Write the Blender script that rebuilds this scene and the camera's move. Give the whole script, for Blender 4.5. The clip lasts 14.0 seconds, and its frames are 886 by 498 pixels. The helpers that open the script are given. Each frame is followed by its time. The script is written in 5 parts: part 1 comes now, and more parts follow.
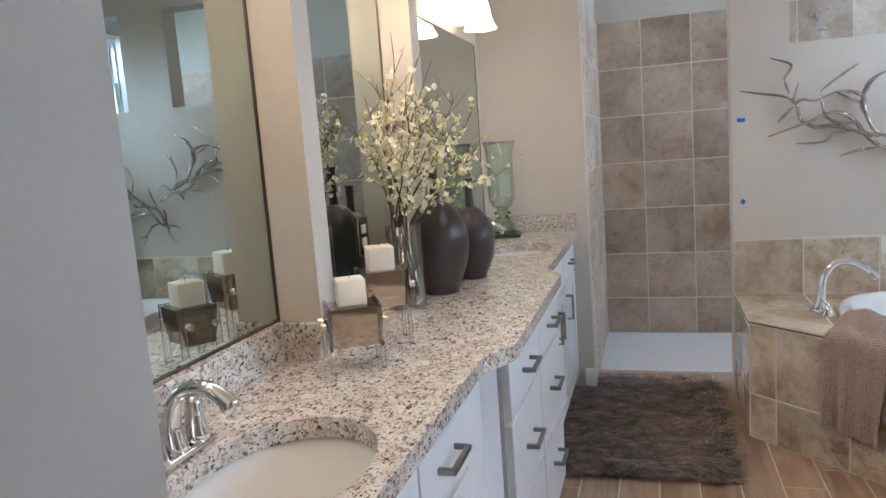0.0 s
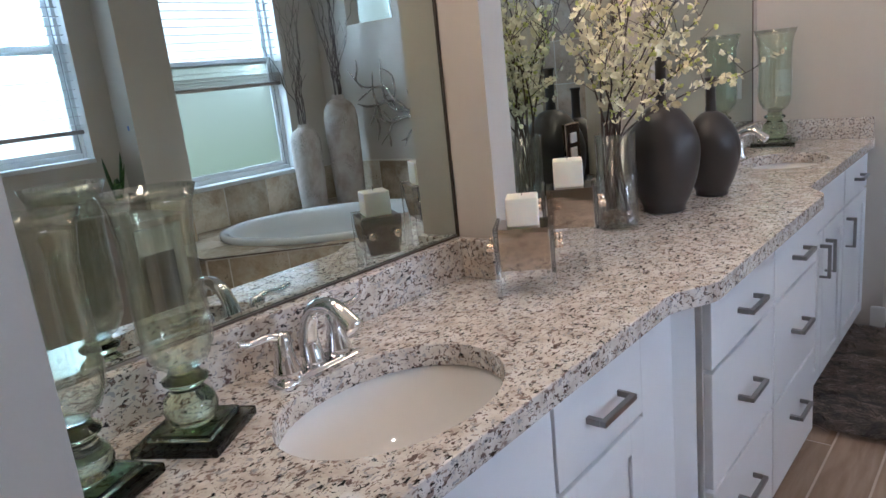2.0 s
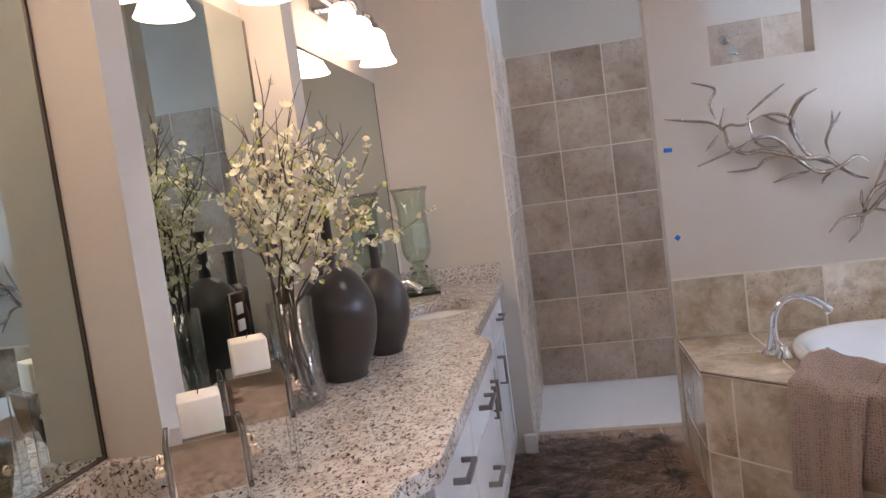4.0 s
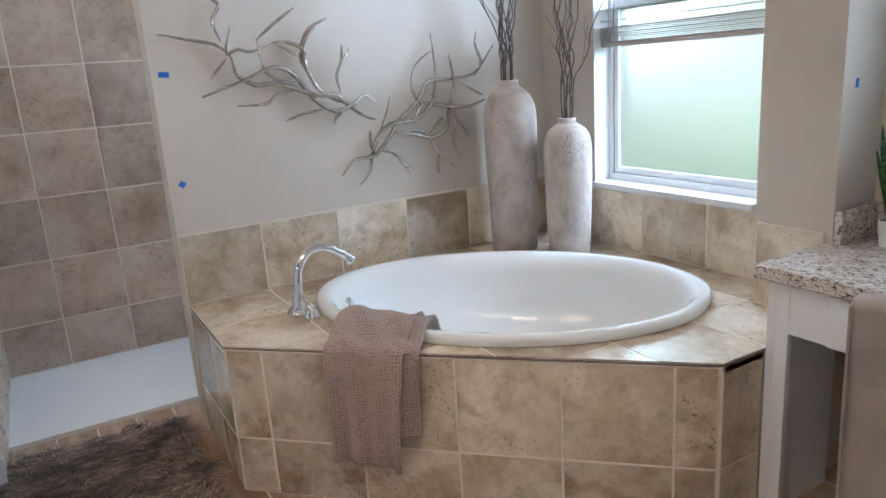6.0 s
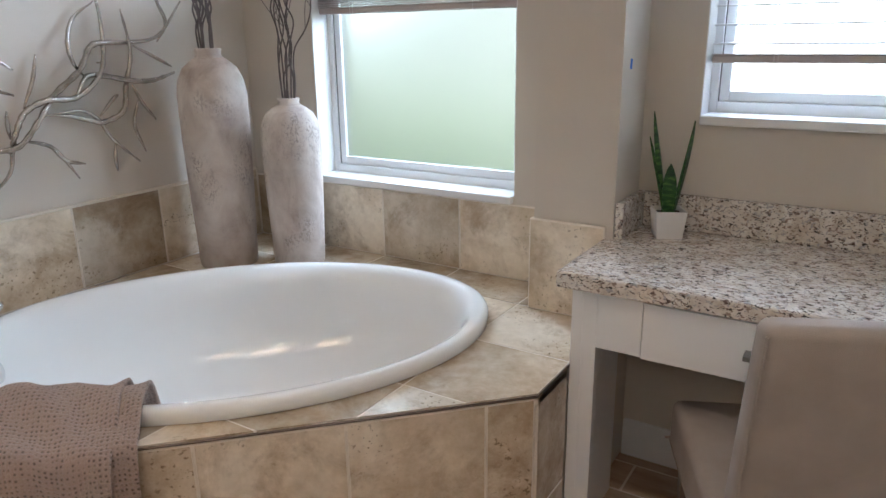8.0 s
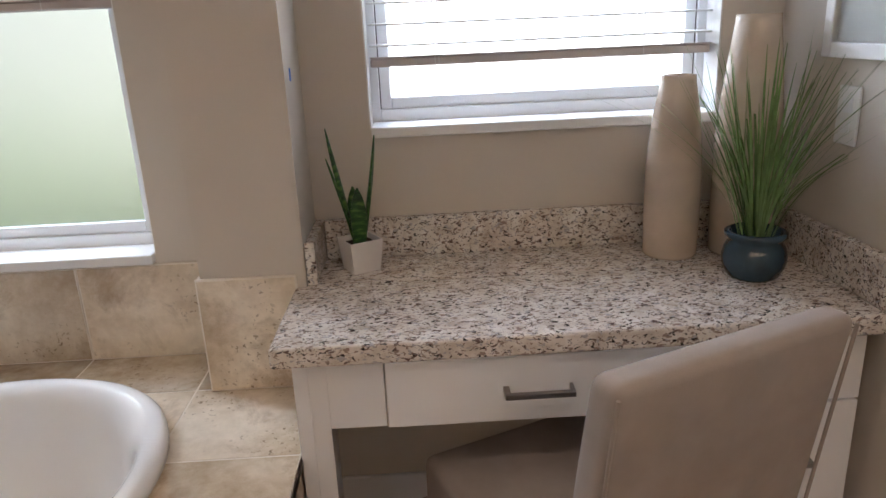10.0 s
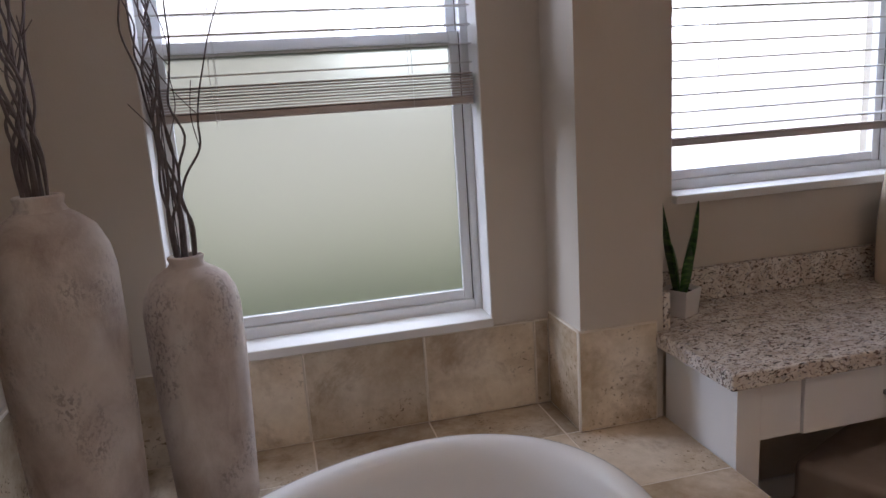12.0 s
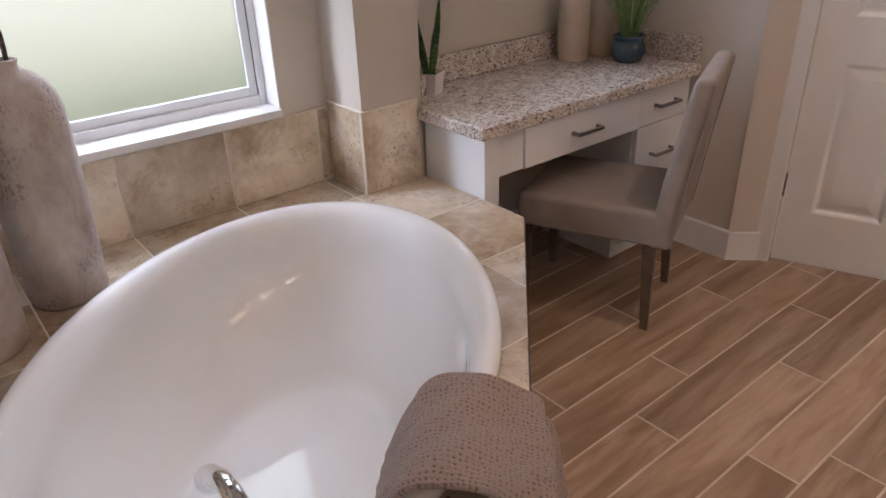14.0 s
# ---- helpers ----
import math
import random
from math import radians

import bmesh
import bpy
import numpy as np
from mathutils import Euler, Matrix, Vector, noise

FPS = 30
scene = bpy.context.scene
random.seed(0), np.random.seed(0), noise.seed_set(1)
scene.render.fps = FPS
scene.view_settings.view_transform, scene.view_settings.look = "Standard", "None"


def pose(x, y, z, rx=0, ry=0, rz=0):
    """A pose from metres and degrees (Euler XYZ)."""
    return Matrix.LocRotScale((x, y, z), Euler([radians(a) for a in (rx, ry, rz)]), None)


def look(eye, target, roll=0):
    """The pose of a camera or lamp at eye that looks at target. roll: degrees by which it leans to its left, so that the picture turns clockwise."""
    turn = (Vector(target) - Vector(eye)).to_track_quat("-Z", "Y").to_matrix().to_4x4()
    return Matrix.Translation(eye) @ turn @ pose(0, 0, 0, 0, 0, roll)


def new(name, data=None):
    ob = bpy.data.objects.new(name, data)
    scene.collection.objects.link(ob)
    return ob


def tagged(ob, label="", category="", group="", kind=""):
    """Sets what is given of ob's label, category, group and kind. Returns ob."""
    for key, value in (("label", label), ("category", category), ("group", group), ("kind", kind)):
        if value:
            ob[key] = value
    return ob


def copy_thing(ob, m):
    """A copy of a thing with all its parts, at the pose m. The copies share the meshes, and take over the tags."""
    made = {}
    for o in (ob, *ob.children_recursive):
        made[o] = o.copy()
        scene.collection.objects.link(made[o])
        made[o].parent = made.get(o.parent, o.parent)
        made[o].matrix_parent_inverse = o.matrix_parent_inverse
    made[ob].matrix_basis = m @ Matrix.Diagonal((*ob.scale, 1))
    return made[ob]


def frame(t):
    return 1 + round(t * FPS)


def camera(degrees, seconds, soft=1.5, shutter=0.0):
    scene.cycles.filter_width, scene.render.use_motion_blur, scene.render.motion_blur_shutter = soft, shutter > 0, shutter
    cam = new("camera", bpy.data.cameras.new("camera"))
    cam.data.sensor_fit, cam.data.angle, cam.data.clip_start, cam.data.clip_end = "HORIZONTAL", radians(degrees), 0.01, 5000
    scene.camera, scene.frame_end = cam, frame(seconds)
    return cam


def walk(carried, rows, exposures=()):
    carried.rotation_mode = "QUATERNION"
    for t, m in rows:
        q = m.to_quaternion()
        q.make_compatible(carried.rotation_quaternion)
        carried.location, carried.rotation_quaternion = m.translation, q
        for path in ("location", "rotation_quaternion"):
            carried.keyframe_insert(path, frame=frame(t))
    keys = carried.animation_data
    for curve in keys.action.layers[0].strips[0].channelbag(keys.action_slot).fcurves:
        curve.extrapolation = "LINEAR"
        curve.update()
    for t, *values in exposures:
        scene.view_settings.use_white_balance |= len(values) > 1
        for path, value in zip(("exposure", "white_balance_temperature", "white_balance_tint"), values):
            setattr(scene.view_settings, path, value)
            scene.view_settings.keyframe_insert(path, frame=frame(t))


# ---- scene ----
cam = camera(64.7, 14.0)
PATH = [
    (0, (0.137, 0.438, 1.327), (-0.442, 2.332, 1.049), -4.2),
    (0.5, (0.214, 0.581, 1.329), (-0.683, 2.334, 0.983), -5.3),
    (1, (0.259, 0.638, 1.325), (-0.874, 2.247, 0.969), -6.2),
    (1.5, (0.272, 0.661, 1.317), (-0.99, 2.152, 0.888), -6.7),
    (2, (0.273, 0.673, 1.316), (-1.003, 2.135, 0.834), -6.2),
    (2.5, (0.251, 0.678, 1.335), (-0.999, 2.216, 1.067), -5.1),
    (3, (0.223, 0.703, 1.336), (-1.001, 2.275, 1.166), -5.2),
    (3.5, (0.166, 0.754, 1.325), (-0.699, 2.549, 1.146), -6.4),
    (4, (0.078, 0.854, 1.327), (-0.277, 2.815, 1.158), -7.5),
    (6.5, (0.112, 1.57, 1.319), (1.218, 3.145, 0.772), -2.0),
    (7, (0.162, 1.723, 1.303), (1.381, 3.203, 0.736), -0.8),
    (7.5, (0.229, 1.852, 1.298), (1.628, 3.151, 0.703), -0.2),
    (8, (0.278, 1.962, 1.281), (1.895, 2.988, 0.702), -0.8),
    (8.5, (0.313, 2.007, 1.284), (2.068, 2.771, 0.705), -1.4),
    (11, (0.686, 2.746, 1.315), (2.575, 2.301, 0.833), -3.0),
    (11.5, (0.643, 3.099, 1.365), (2.55, 2.615, 1.009), -3.9),
    (12, (0.484, 3.474, 1.378), (2.388, 3.027, 0.964), -3.8),
    (12.5, (0.434, 3.678, 1.368), (2.252, 3.034, 0.839), -0.4),
    (13, (0.368, 3.771, 1.382), (2.004, 2.867, 0.668), -0.3),
    (13.5, (0.295, 3.856, 1.396), (1.785, 2.844, 0.526), -2.3),
    (14, (0.256, 3.887, 1.395), (1.645, 2.782, 0.471), -2.0),
]
EXPOSURES = [(0.0, 0.49, 5240, 10), (0.5, 0.37, 5140, 10), (1.0, 0.34, 5040, 11), (2.0, 0.21, 5140, 14), (2.5, 0.13, 5490, 18), (3.0, 0.07, 5680, 22), (3.5, 0.14, 5830, 22), (4.0, 0.34, 5530, 21), (6.5, 0.57, 5190, 9), (8.5, 0.27, 5590, 13),
             (11.0, 0.11, 6180, 22), (11.5, -0.19, 6280, 24), (12.0, -0.82, 6050, 25), (12.5, -0.67, 6150, 27), (13.0, -0.39, 6100, 26), (13.5, 0.08, 6200, 27), (14.0, 0.08, 6050, 25)]
walk(cam, [(t, look(eye, target, roll)) for t, eye, target, roll in PATH], EXPOSURES)

# ---- daylight and lamps ----
SKY_STRENGTH, SUN_STRENGTH, WINDOW_POWER, BULB_STRENGTH = 0.15, 3.0, 44.0, 7.6
world = bpy.data.worlds.new("overcast_sky")
scene.world = world
world.use_nodes = True
wn = world.node_tree.nodes
sky = wn.new("ShaderNodeTexSky")
sky.sky_type, sky.sun_disc = "NISHITA", False
sky.sun_elevation, sky.sun_rotation = radians(51), radians(236)
sky.air_density, sky.dust_density = 1.0, 6.0
wn["Background"].inputs["Strength"].default_value = SKY_STRENGTH
world.node_tree.links.new(sky.outputs["Color"], wn["Background"].inputs["Color"])
sun = new("sun", bpy.data.lights.new("sun", "SUN"))
sun.data.energy, sun.data.angle, sun.data.color = SUN_STRENGTH, radians(12), (1.0, 0.96, 0.9)
sun.matrix_world = look((-6, -4, 9), (0, 0, 0))


def daylight(name, y, size, power, side=0.0):
    """The bright sky outside a window, shining down through its opening."""
    ob = new(name, bpy.data.lights.new(name, "AREA"))
    ob.data.shape, ob.data.size, ob.data.size_y = "RECTANGLE", size, 1.3
    ob.data.energy, ob.data.color = power, (0.80, 0.91, 1.0)
    ob.matrix_world = look((3.1, y - side, 2.15), (0.6, y + side, 0.9))
    return ob


daylight("sky_light", 3.34, 1.0, WINDOW_POWER * 1.3, 0.55)
daylight("sky_light", 1.98, 1.0, WINDOW_POWER)
daylight("sky_light", 4.72, 0.8, WINDOW_POWER * 2.2)


# ---- materials ----
def nodes_of(name):
    m = bpy.data.materials.new(name)
    m.use_nodes = True
    nt = m.node_tree
    return m, nt, nt.nodes["Principled BSDF"]


def coords(nt, scale=(1, 1, 1), rot=(0, 0, 0), use="Object"):
    tc = nt.nodes.new("ShaderNodeTexCoord")
    mp = nt.nodes.new("ShaderNodeMapping")
    mp.inputs["Scale"].default_value = scale
    mp.inputs["Rotation"].default_value = rot
    nt.links.new(tc.outputs[use], mp.inputs["Vector"])
    return mp.outputs["Vector"]


def shifted(nt, vec):
    """Shift a texture by the object's own random number, so that alike pieces differ."""
    oi = nt.nodes.new("ShaderNodeObjectInfo")
    mul = nt.nodes.new("ShaderNodeVectorMath")
    mul.operation = "MULTIPLY"
    comb = nt.nodes.new("ShaderNodeCombineXYZ")
    for k in "XYZ":
        nt.links.new(oi.outputs["Random"], comb.inputs[k])
    mul.inputs[1].default_value = (37.0, 91.0, 53.0)
    nt.links.new(comb.outputs[0], mul.inputs[0])
    add = nt.nodes.new("ShaderNodeVectorMath")
    nt.links.new(vec, add.inputs[0])
    nt.links.new(mul.outputs[0], add.inputs[1])
    return add.outputs[0], oi.outputs["Random"]


def noise_tex(nt, vec, scale, detail=4.0, rough=0.55, dist=0.0):
    n = nt.nodes.new("ShaderNodeTexNoise")
    n.inputs["Scale"].default_value, n.inputs["Detail"].default_value = scale, detail
    n.inputs["Roughness"].default_value, n.inputs["Distortion"].default_value = rough, dist
    nt.links.new(vec, n.inputs["Vector"])
    return n.outputs["Fac"]


def ramp(nt, fac, stops, interp="LINEAR"):
    r = nt.nodes.new("ShaderNodeValToRGB")
    r.color_ramp.interpolation = interp
    el = r.color_ramp.elements
    while len(el) < len(stops):
        el.new(0.5)
    for e, (p, c) in zip(el, stops):
        e.position, e.color = p, (*c, 1.0) if len(c) == 3 else c
    nt.links.new(fac, r.inputs["Fac"])
    return r.outputs["Color"]


def mix(nt, fac, a, b, mode="MIX"):
    n = nt.nodes.new("ShaderNodeMix")
    n.data_type, n.blend_type = "RGBA", mode
    for sock, v in ((n.inputs["Factor"], fac), (n.inputs["A"], a), (n.inputs["B"], b)):
        if isinstance(v, (int, float)):
            sock.default_value = v
        elif isinstance(v, tuple):
            sock.default_value = (*v, 1.0) if len(v) == 3 else v
        else:
            nt.links.new(v, sock)
    return n.outputs["Result"]


def bump(nt, bsdf, height, strength=0.2, dist=0.002):
    b = nt.nodes.new("ShaderNodeBump")
    b.inputs["Strength"].default_value, b.inputs["Distance"].default_value = strength, dist
    nt.links.new(height, b.inputs["Height"])
    nt.links.new(b.outputs["Normal"], bsdf.inputs["Normal"])


def mottled(name, colour, rough=0.5, metal=0.0, vary=0.08, scale=3.0, fine=60.0, relief=0.06, spec=0.5, coat=0.0):
    """A plain material with cloudy and fine variation in colour, gloss and relief."""
    m, nt, b = nodes_of(name)
    vec = coords(nt)
    big, small = noise_tex(nt, vec, scale, 3.0), noise_tex(nt, vec, fine, 3.0)
    dark = tuple(c * (1 - vary) for c in colour)
    light = tuple(min(1.0, c * (1 + vary)) for c in colour)
    nt.links.new(ramp(nt, big, [(0.3, dark), (0.7, light)]), b.inputs["Base Color"])
    nt.links.new(ramp(nt, small, [(0.3, (rough * 0.88,) * 3), (0.7, (min(1, rough * 1.12),) * 3)]), b.inputs["Roughness"])
    b.inputs["Metallic"].default_value, b.inputs["Specular IOR Level"].default_value = metal, spec
    b.inputs["Coat Weight"].default_value = coat
    if relief:
        bump(nt, b, small, relief)
    return m


def stone(name, tones, scale=5.0, rough=0.42, pits=0.5):
    """Travertine-look ceramic: clouds, veins and small pits, different on every tile."""
    m, nt, b = nodes_of(name)
    vec, rnd = shifted(nt, coords(nt))
    clouds = noise_tex(nt, vec, scale, 6.0, 0.6, 0.3)
    col = ramp(nt, clouds, [(0.31, tones[0]), (0.42, tones[1]), (0.52, tones[2]), (0.62, tones[3])])
    fine = noise_tex(nt, vec, scale * 9, 5.0, 0.7)
    col = mix(nt, 0.25, col, ramp(nt, fine, [(0.3, tones[0]), (0.7, tones[3])]))
    stain = ramp(nt, noise_tex(nt, vec, scale * 1.7, 7.0, 0.7, 0.35), [(0.5, (0, 0, 0)), (0.68, (1, 1, 1))])
    col = mix(nt, mix(nt, 1.0, stain, (pits * 0.9,) * 3, "MULTIPLY"), col, tones[0])
    pit_area = ramp(nt, noise_tex(nt, vec, scale * 1.3, 3.0, 0.6), [(0.5, (0, 0, 0)), (0.62, (1, 1, 1))])
    pit = ramp(nt, noise_tex(nt, vec, scale * 26, 2.0, 0.6), [(0.605, (0, 0, 0)), (0.67, (0.8, 0.8, 0.8))])
    col = mix(nt, mix(nt, 1.0, pit_area, pit, "MULTIPLY"), col, tuple(0.6 * c for c in tones[0]))
    shade = ramp(nt, rnd, [(0.0, (0.76, 0.75, 0.74)), (1.0, (1.1, 1.08, 1.06))])
    nt.links.new(mix(nt, 1.0, col, shade, "MULTIPLY"), b.inputs["Base Color"])
    nt.links.new(ramp(nt, fine, [(0.3, (rough * 0.8,) * 3), (0.7, (rough * 1.2,) * 3)]), b.inputs["Roughness"])
    bump(nt, b, fine, 0.12)
    return m


def planks(name):
    """Wood-look porcelain plank with the grain along y."""
    m, nt, b = nodes_of(name)
    vec, rnd = shifted(nt, coords(nt, (1.0, 1.0, 0.13)))
    grain = noise_tex(nt, vec, 22.0, 6.0, 0.62, 0.8)
    wide = noise_tex(nt, vec, 9.0, 4.0, 0.55, 1.0)
    col = ramp(nt, grain, [(0.25, (0.30, 0.19, 0.115)), (0.5, (0.46, 0.325, 0.22)), (0.75, (0.56, 0.42, 0.30))])
    col = mix(nt, ramp(nt, wide, [(0.46, (0, 0, 0)), (0.66, (0.85, 0.85, 0.85))]), col, (0.27, 0.165, 0.095))
    shade = ramp(nt, rnd, [(0.0, (0.78, 0.77, 0.76)), (1.0, (1.08, 1.06, 1.05))])
    nt.links.new(mix(nt, 1.0, col, shade, "MULTIPLY"), b.inputs["Base Color"])
    nt.links.new(ramp(nt, grain, [(0.3, (0.34,) * 3), (0.7, (0.5,) * 3)]), b.inputs["Roughness"])
    bump(nt, b, grain, 0.1)
    return m


def granite(name):
    """Cream granite with brown and charcoal flecks."""
    m, nt, b = nodes_of(name)
    vec = coords(nt)
    base = ramp(nt, noise_tex(nt, vec, 26.0, 5.0, 0.6), [(0.3, (0.50, 0.42, 0.35)), (0.5, (0.68, 0.615, 0.54)), (0.7, (0.80, 0.765, 0.72))])

    def flecks(scale, lo, hi, seed):
        v = nt.nodes.new("ShaderNodeMapping")
        v.inputs["Location"].default_value = (seed, seed * 2.3, seed * 0.7)
        v.inputs["Scale"].default_value = (1.0, 0.62, 1.0)
        v.inputs["Rotation"].default_value = (0.3, 0.2, 0.5)
        nt.links.new(vec, v.inputs["Vector"])
        return ramp(nt, noise_tex(nt, v.outputs[0], scale, 2.5, 0.6, 0.6), [(lo, (0, 0, 0)), (hi, (1, 1, 1))])

    col = mix(nt, flecks(125.0, 0.582, 0.61, 3.1), base, (0.31, 0.235, 0.195))
    col = mix(nt, flecks(105.0, 0.60, 0.635, 17.7), col, (0.15, 0.105, 0.09))
    col = mix(nt, flecks(132.0, 0.607, 0.64, 41.3), col, (0.03, 0.028, 0.03))
    col = mix(nt, flecks(110.0, 0.60, 0.64, 77.0), col, (0.40, 0.38, 0.375))
    nt.links.new(col, b.inputs["Base Color"])
    b.inputs["Roughness"].default_value = 0.13
    b.inputs["Specular IOR Level"].default_value = 0.55
    return m


def clear(name, colour, rough=0.0, ior=1.45):
    m, nt, b = nodes_of(name)
    b.inputs["Base Color"].default_value = (*colour, 1)
    b.inputs["Transmission Weight"].default_value = 1.0
    b.inputs["Roughness"].default_value, b.inputs["IOR"].default_value = rough, ior
    return m


def thin_glass(name, tint):
    """Thin blown glass: tinted see-through with mirror-like gloss at grazing angles."""
    m, nt, b = nodes_of(name)
    nt.nodes.remove(b)
    tr, gl = nt.nodes.new("ShaderNodeBsdfTransparent"), nt.nodes.new("ShaderNodeBsdfGlossy")
    tr.inputs["Color"].default_value = (*tint, 1)
    gl.inputs["Roughness"].default_value = 0.015
    lw, mx = nt.nodes.new("ShaderNodeLayerWeight"), nt.nodes.new("ShaderNodeMixShader")
    lw.inputs["Blend"].default_value = 0.5
    pw, ad = nt.nodes.new("ShaderNodeMath"), nt.nodes.new("ShaderNodeMath")
    pw.operation, ad.operation = "POWER", "MULTIPLY_ADD"
    pw.inputs[1].default_value = 2.5
    ad.inputs[1].default_value, ad.inputs[2].default_value = 0.7, 0.1
    nt.links.new(lw.outputs["Facing"], pw.inputs[0])
    nt.links.new(pw.outputs[0], ad.inputs[0])
    nt.links.new(ad.outputs[0], mx.inputs[0])
    nt.links.new(tr.outputs[0], mx.inputs[1])
    nt.links.new(gl.outputs[0], mx.inputs[2])
    nt.links.new(mx.outputs[0], nt.nodes["Material Output"].inputs["Surface"])
    return m


def metal(name, colour, rough, vary=0.1):
    return mottled(name, colour, rough, 1.0, vary, 8.0, 120.0, 0.03)


def glowing(name, colour, strength):
    m, nt, b = nodes_of(name)
    b.inputs["Base Color"].default_value = (0.9, 0.88, 0.84, 1)
    b.inputs["Emission Color"].default_value = (*colour, 1)
    b.inputs["Emission Strength"].default_value = strength
    return m


WALL = mottled("greige_wall_paint", (0.61, 0.55, 0.475), 0.75, 0, 0.035, 2.0, 220.0, 0.12, 0.3)
CEIL = mottled("white_ceiling_paint", (0.72, 0.71, 0.68), 0.9, 0, 0.03, 2.0, 160.0, 0.2, 0.2)
TRIM = mottled("white_trim_paint", (0.8, 0.79, 0.77), 0.35, 0, 0.03, 3.0, 80.0, 0.03)
CABINET = mottled("white_cabinet_lacquer", (0.8, 0.8, 0.8), 0.32, 0, 0.025, 3.0, 90.0, 0.02)
STONE = stone("travertine_tile", [(0.31, 0.22, 0.13), (0.51, 0.41, 0.285), (0.66, 0.565, 0.43), (0.82, 0.745, 0.62)], 3.3, 0.12, 0.85)
STONE_DARK = stone("taupe_shower_tile", [(0.31, 0.22, 0.145), (0.44, 0.335, 0.245), (0.55, 0.44, 0.34), (0.65, 0.55, 0.45)], 3.2, 0.3, 0.3)
GROUT = mottled("pale_grout", (0.74, 0.67, 0.57), 0.9, 0, 0.08, 8.0, 150.0, 0.2, 0.2)
PLANK = planks("wood_look_porcelain")
FLOOR_GROUT = mottled("beige_floor_grout", (0.68, 0.58, 0.48), 0.9, 0, 0.1, 8.0, 150.0, 0.2, 0.2)
GRANITE = granite("cream_granite")
ENAMEL = mottled("white_acrylic", (0.87, 0.865, 0.85), 0.03, 0, 0.01, 2.0, 40.0, 0.0, 0.5, 0.35)
PORCELAIN = mottled("white_porcelain", (0.83, 0.81, 0.78), 0.05, 0, 0.015, 4.0, 60.0, 0.0)
CHROME = metal("polished_chrome", (0.82, 0.83, 0.85), 0.06, 0.04)
NICKEL = metal("brushed_nickel", (0.30, 0.285, 0.275), 0.32)
DARKMETAL = metal("dark_hinge_metal", (0.16, 0.13, 0.11), 0.4)
MIRROR = metal("silvered_mirror", (0.58, 0.655, 0.635), 0.0, 0.0)
MIRROR.node_tree.nodes["Principled BSDF"].inputs["Roughness"].default_value = 0.004
for lk in list(MIRROR.node_tree.links):
    if lk.to_socket.name in ("Roughness", "Normal"):
        MIRROR.node_tree.links.remove(lk)
GREEN_GLASS = clear("solid_green_glass", (0.66, 0.78, 0.58), 0.0, 1.5)
BOWL_GREEN = thin_glass("blown_green_glass", (0.945, 0.97, 0.925))
THIN_CLEAR = thin_glass("thin_clear_glass", (0.95, 0.97, 0.965))
CLEAR_GLASS = clear("clear_glass", (0.97, 0.99, 0.98))
FROSTED = clear("frosted_window_glass", (0.25, 0.262, 0.222), 0.5, 1.25)
PANE = clear("clear_window_glass", (0.97, 0.99, 0.99), 0.0, 1.05)
VINYL = mottled("white_window_vinyl", (0.8, 0.81, 0.82), 0.35, 0, 0.02, 3.0, 80.0, 0.02)
GASKET = mottled("dark_rubber_gasket", (0.06, 0.06, 0.06), 0.7)
OPAL = glowing("lit_opal_glass", (1.0, 0.70, 0.43), BULB_STRENGTH)


# ---- building helpers ----
def mesh_from(name, bm, material, smooth=False):
    bmesh.ops.recalc_face_normals(bm, faces=bm.faces)
    me = bpy.data.meshes.new(name)
    bm.to_mesh(me)
    bm.free()
    me.materials.append(material)
    if smooth:
        for p in me.polygons:
            p.use_smooth = True
    return me


def part(name, bm, material, parent=None, label="", smooth=False):
    """Link a bmesh as one mesh object, under a thing or a part when one is given."""
    ob = new(name, mesh_from(name, bm, material, smooth))
    ob.parent = parent
    if label:
        ob["label"] = label
    return ob


def thing(name, m, label, category, group="", kind=""):
    ob = new(name)
    ob.empty_display_size = 0.05
    ob.matrix_world = m
    return tagged(ob, label, category, group, kind)


def structure(name, bm, material, label, category, smooth=False):
    return tagged(part(name, bm, material, None, "", smooth), label, category, "", "structure")


def box(bm, x0, y0, z0, x1, y1, z1, bevel=0.0, seg=2):
    geom = bmesh.ops.create_cube(bm, size=1.0)
    vs = geom["verts"]
    for v in vs:
        v.co = Vector(((x0 + x1) / 2 + v.co.x * (x1 - x0), (y0 + y1) / 2 + v.co.y * (y1 - y0), (z0 + z1) / 2 + v.co.z * (z1 - z0)))
    if bevel:
        edges = list({e for v in vs for e in v.link_edges})
        bmesh.ops.bevel(bm, geom=edges, offset=bevel, segments=seg, profile=0.5, affect="EDGES")
    return bm


def boxed(x0, y0, z0, x1, y1, z1, bevel=0.0, seg=2):
    return box(bmesh.new(), x0, y0, z0, x1, y1, z1, bevel, seg)


def lathe(bm, profile, seg=32, sx=1.0, sy=1.0, at=(0, 0, 0), turn=0.0, cap=True):
    """Turn a profile of (radius, height) round the z axis."""
    rings = []
    for r, z in profile:
        rings.append([bm.verts.new((at[0] + r * sx * math.cos(a), at[1] + r * sy * math.sin(a), at[2] + z))
                      for a in (turn + 2 * math.pi * i / seg for i in range(seg))])
    for a, b in zip(rings, rings[1:]):
        for i in range(seg):
            bm.faces.new((a[i], a[(i + 1) % seg], b[(i + 1) % seg], b[i]))
    if cap:
        for ring in (rings[0], rings[-1]):
            if profile[0 if ring is rings[0] else -1][0] > 1e-4:
                bm.faces.new(ring)
    return bm


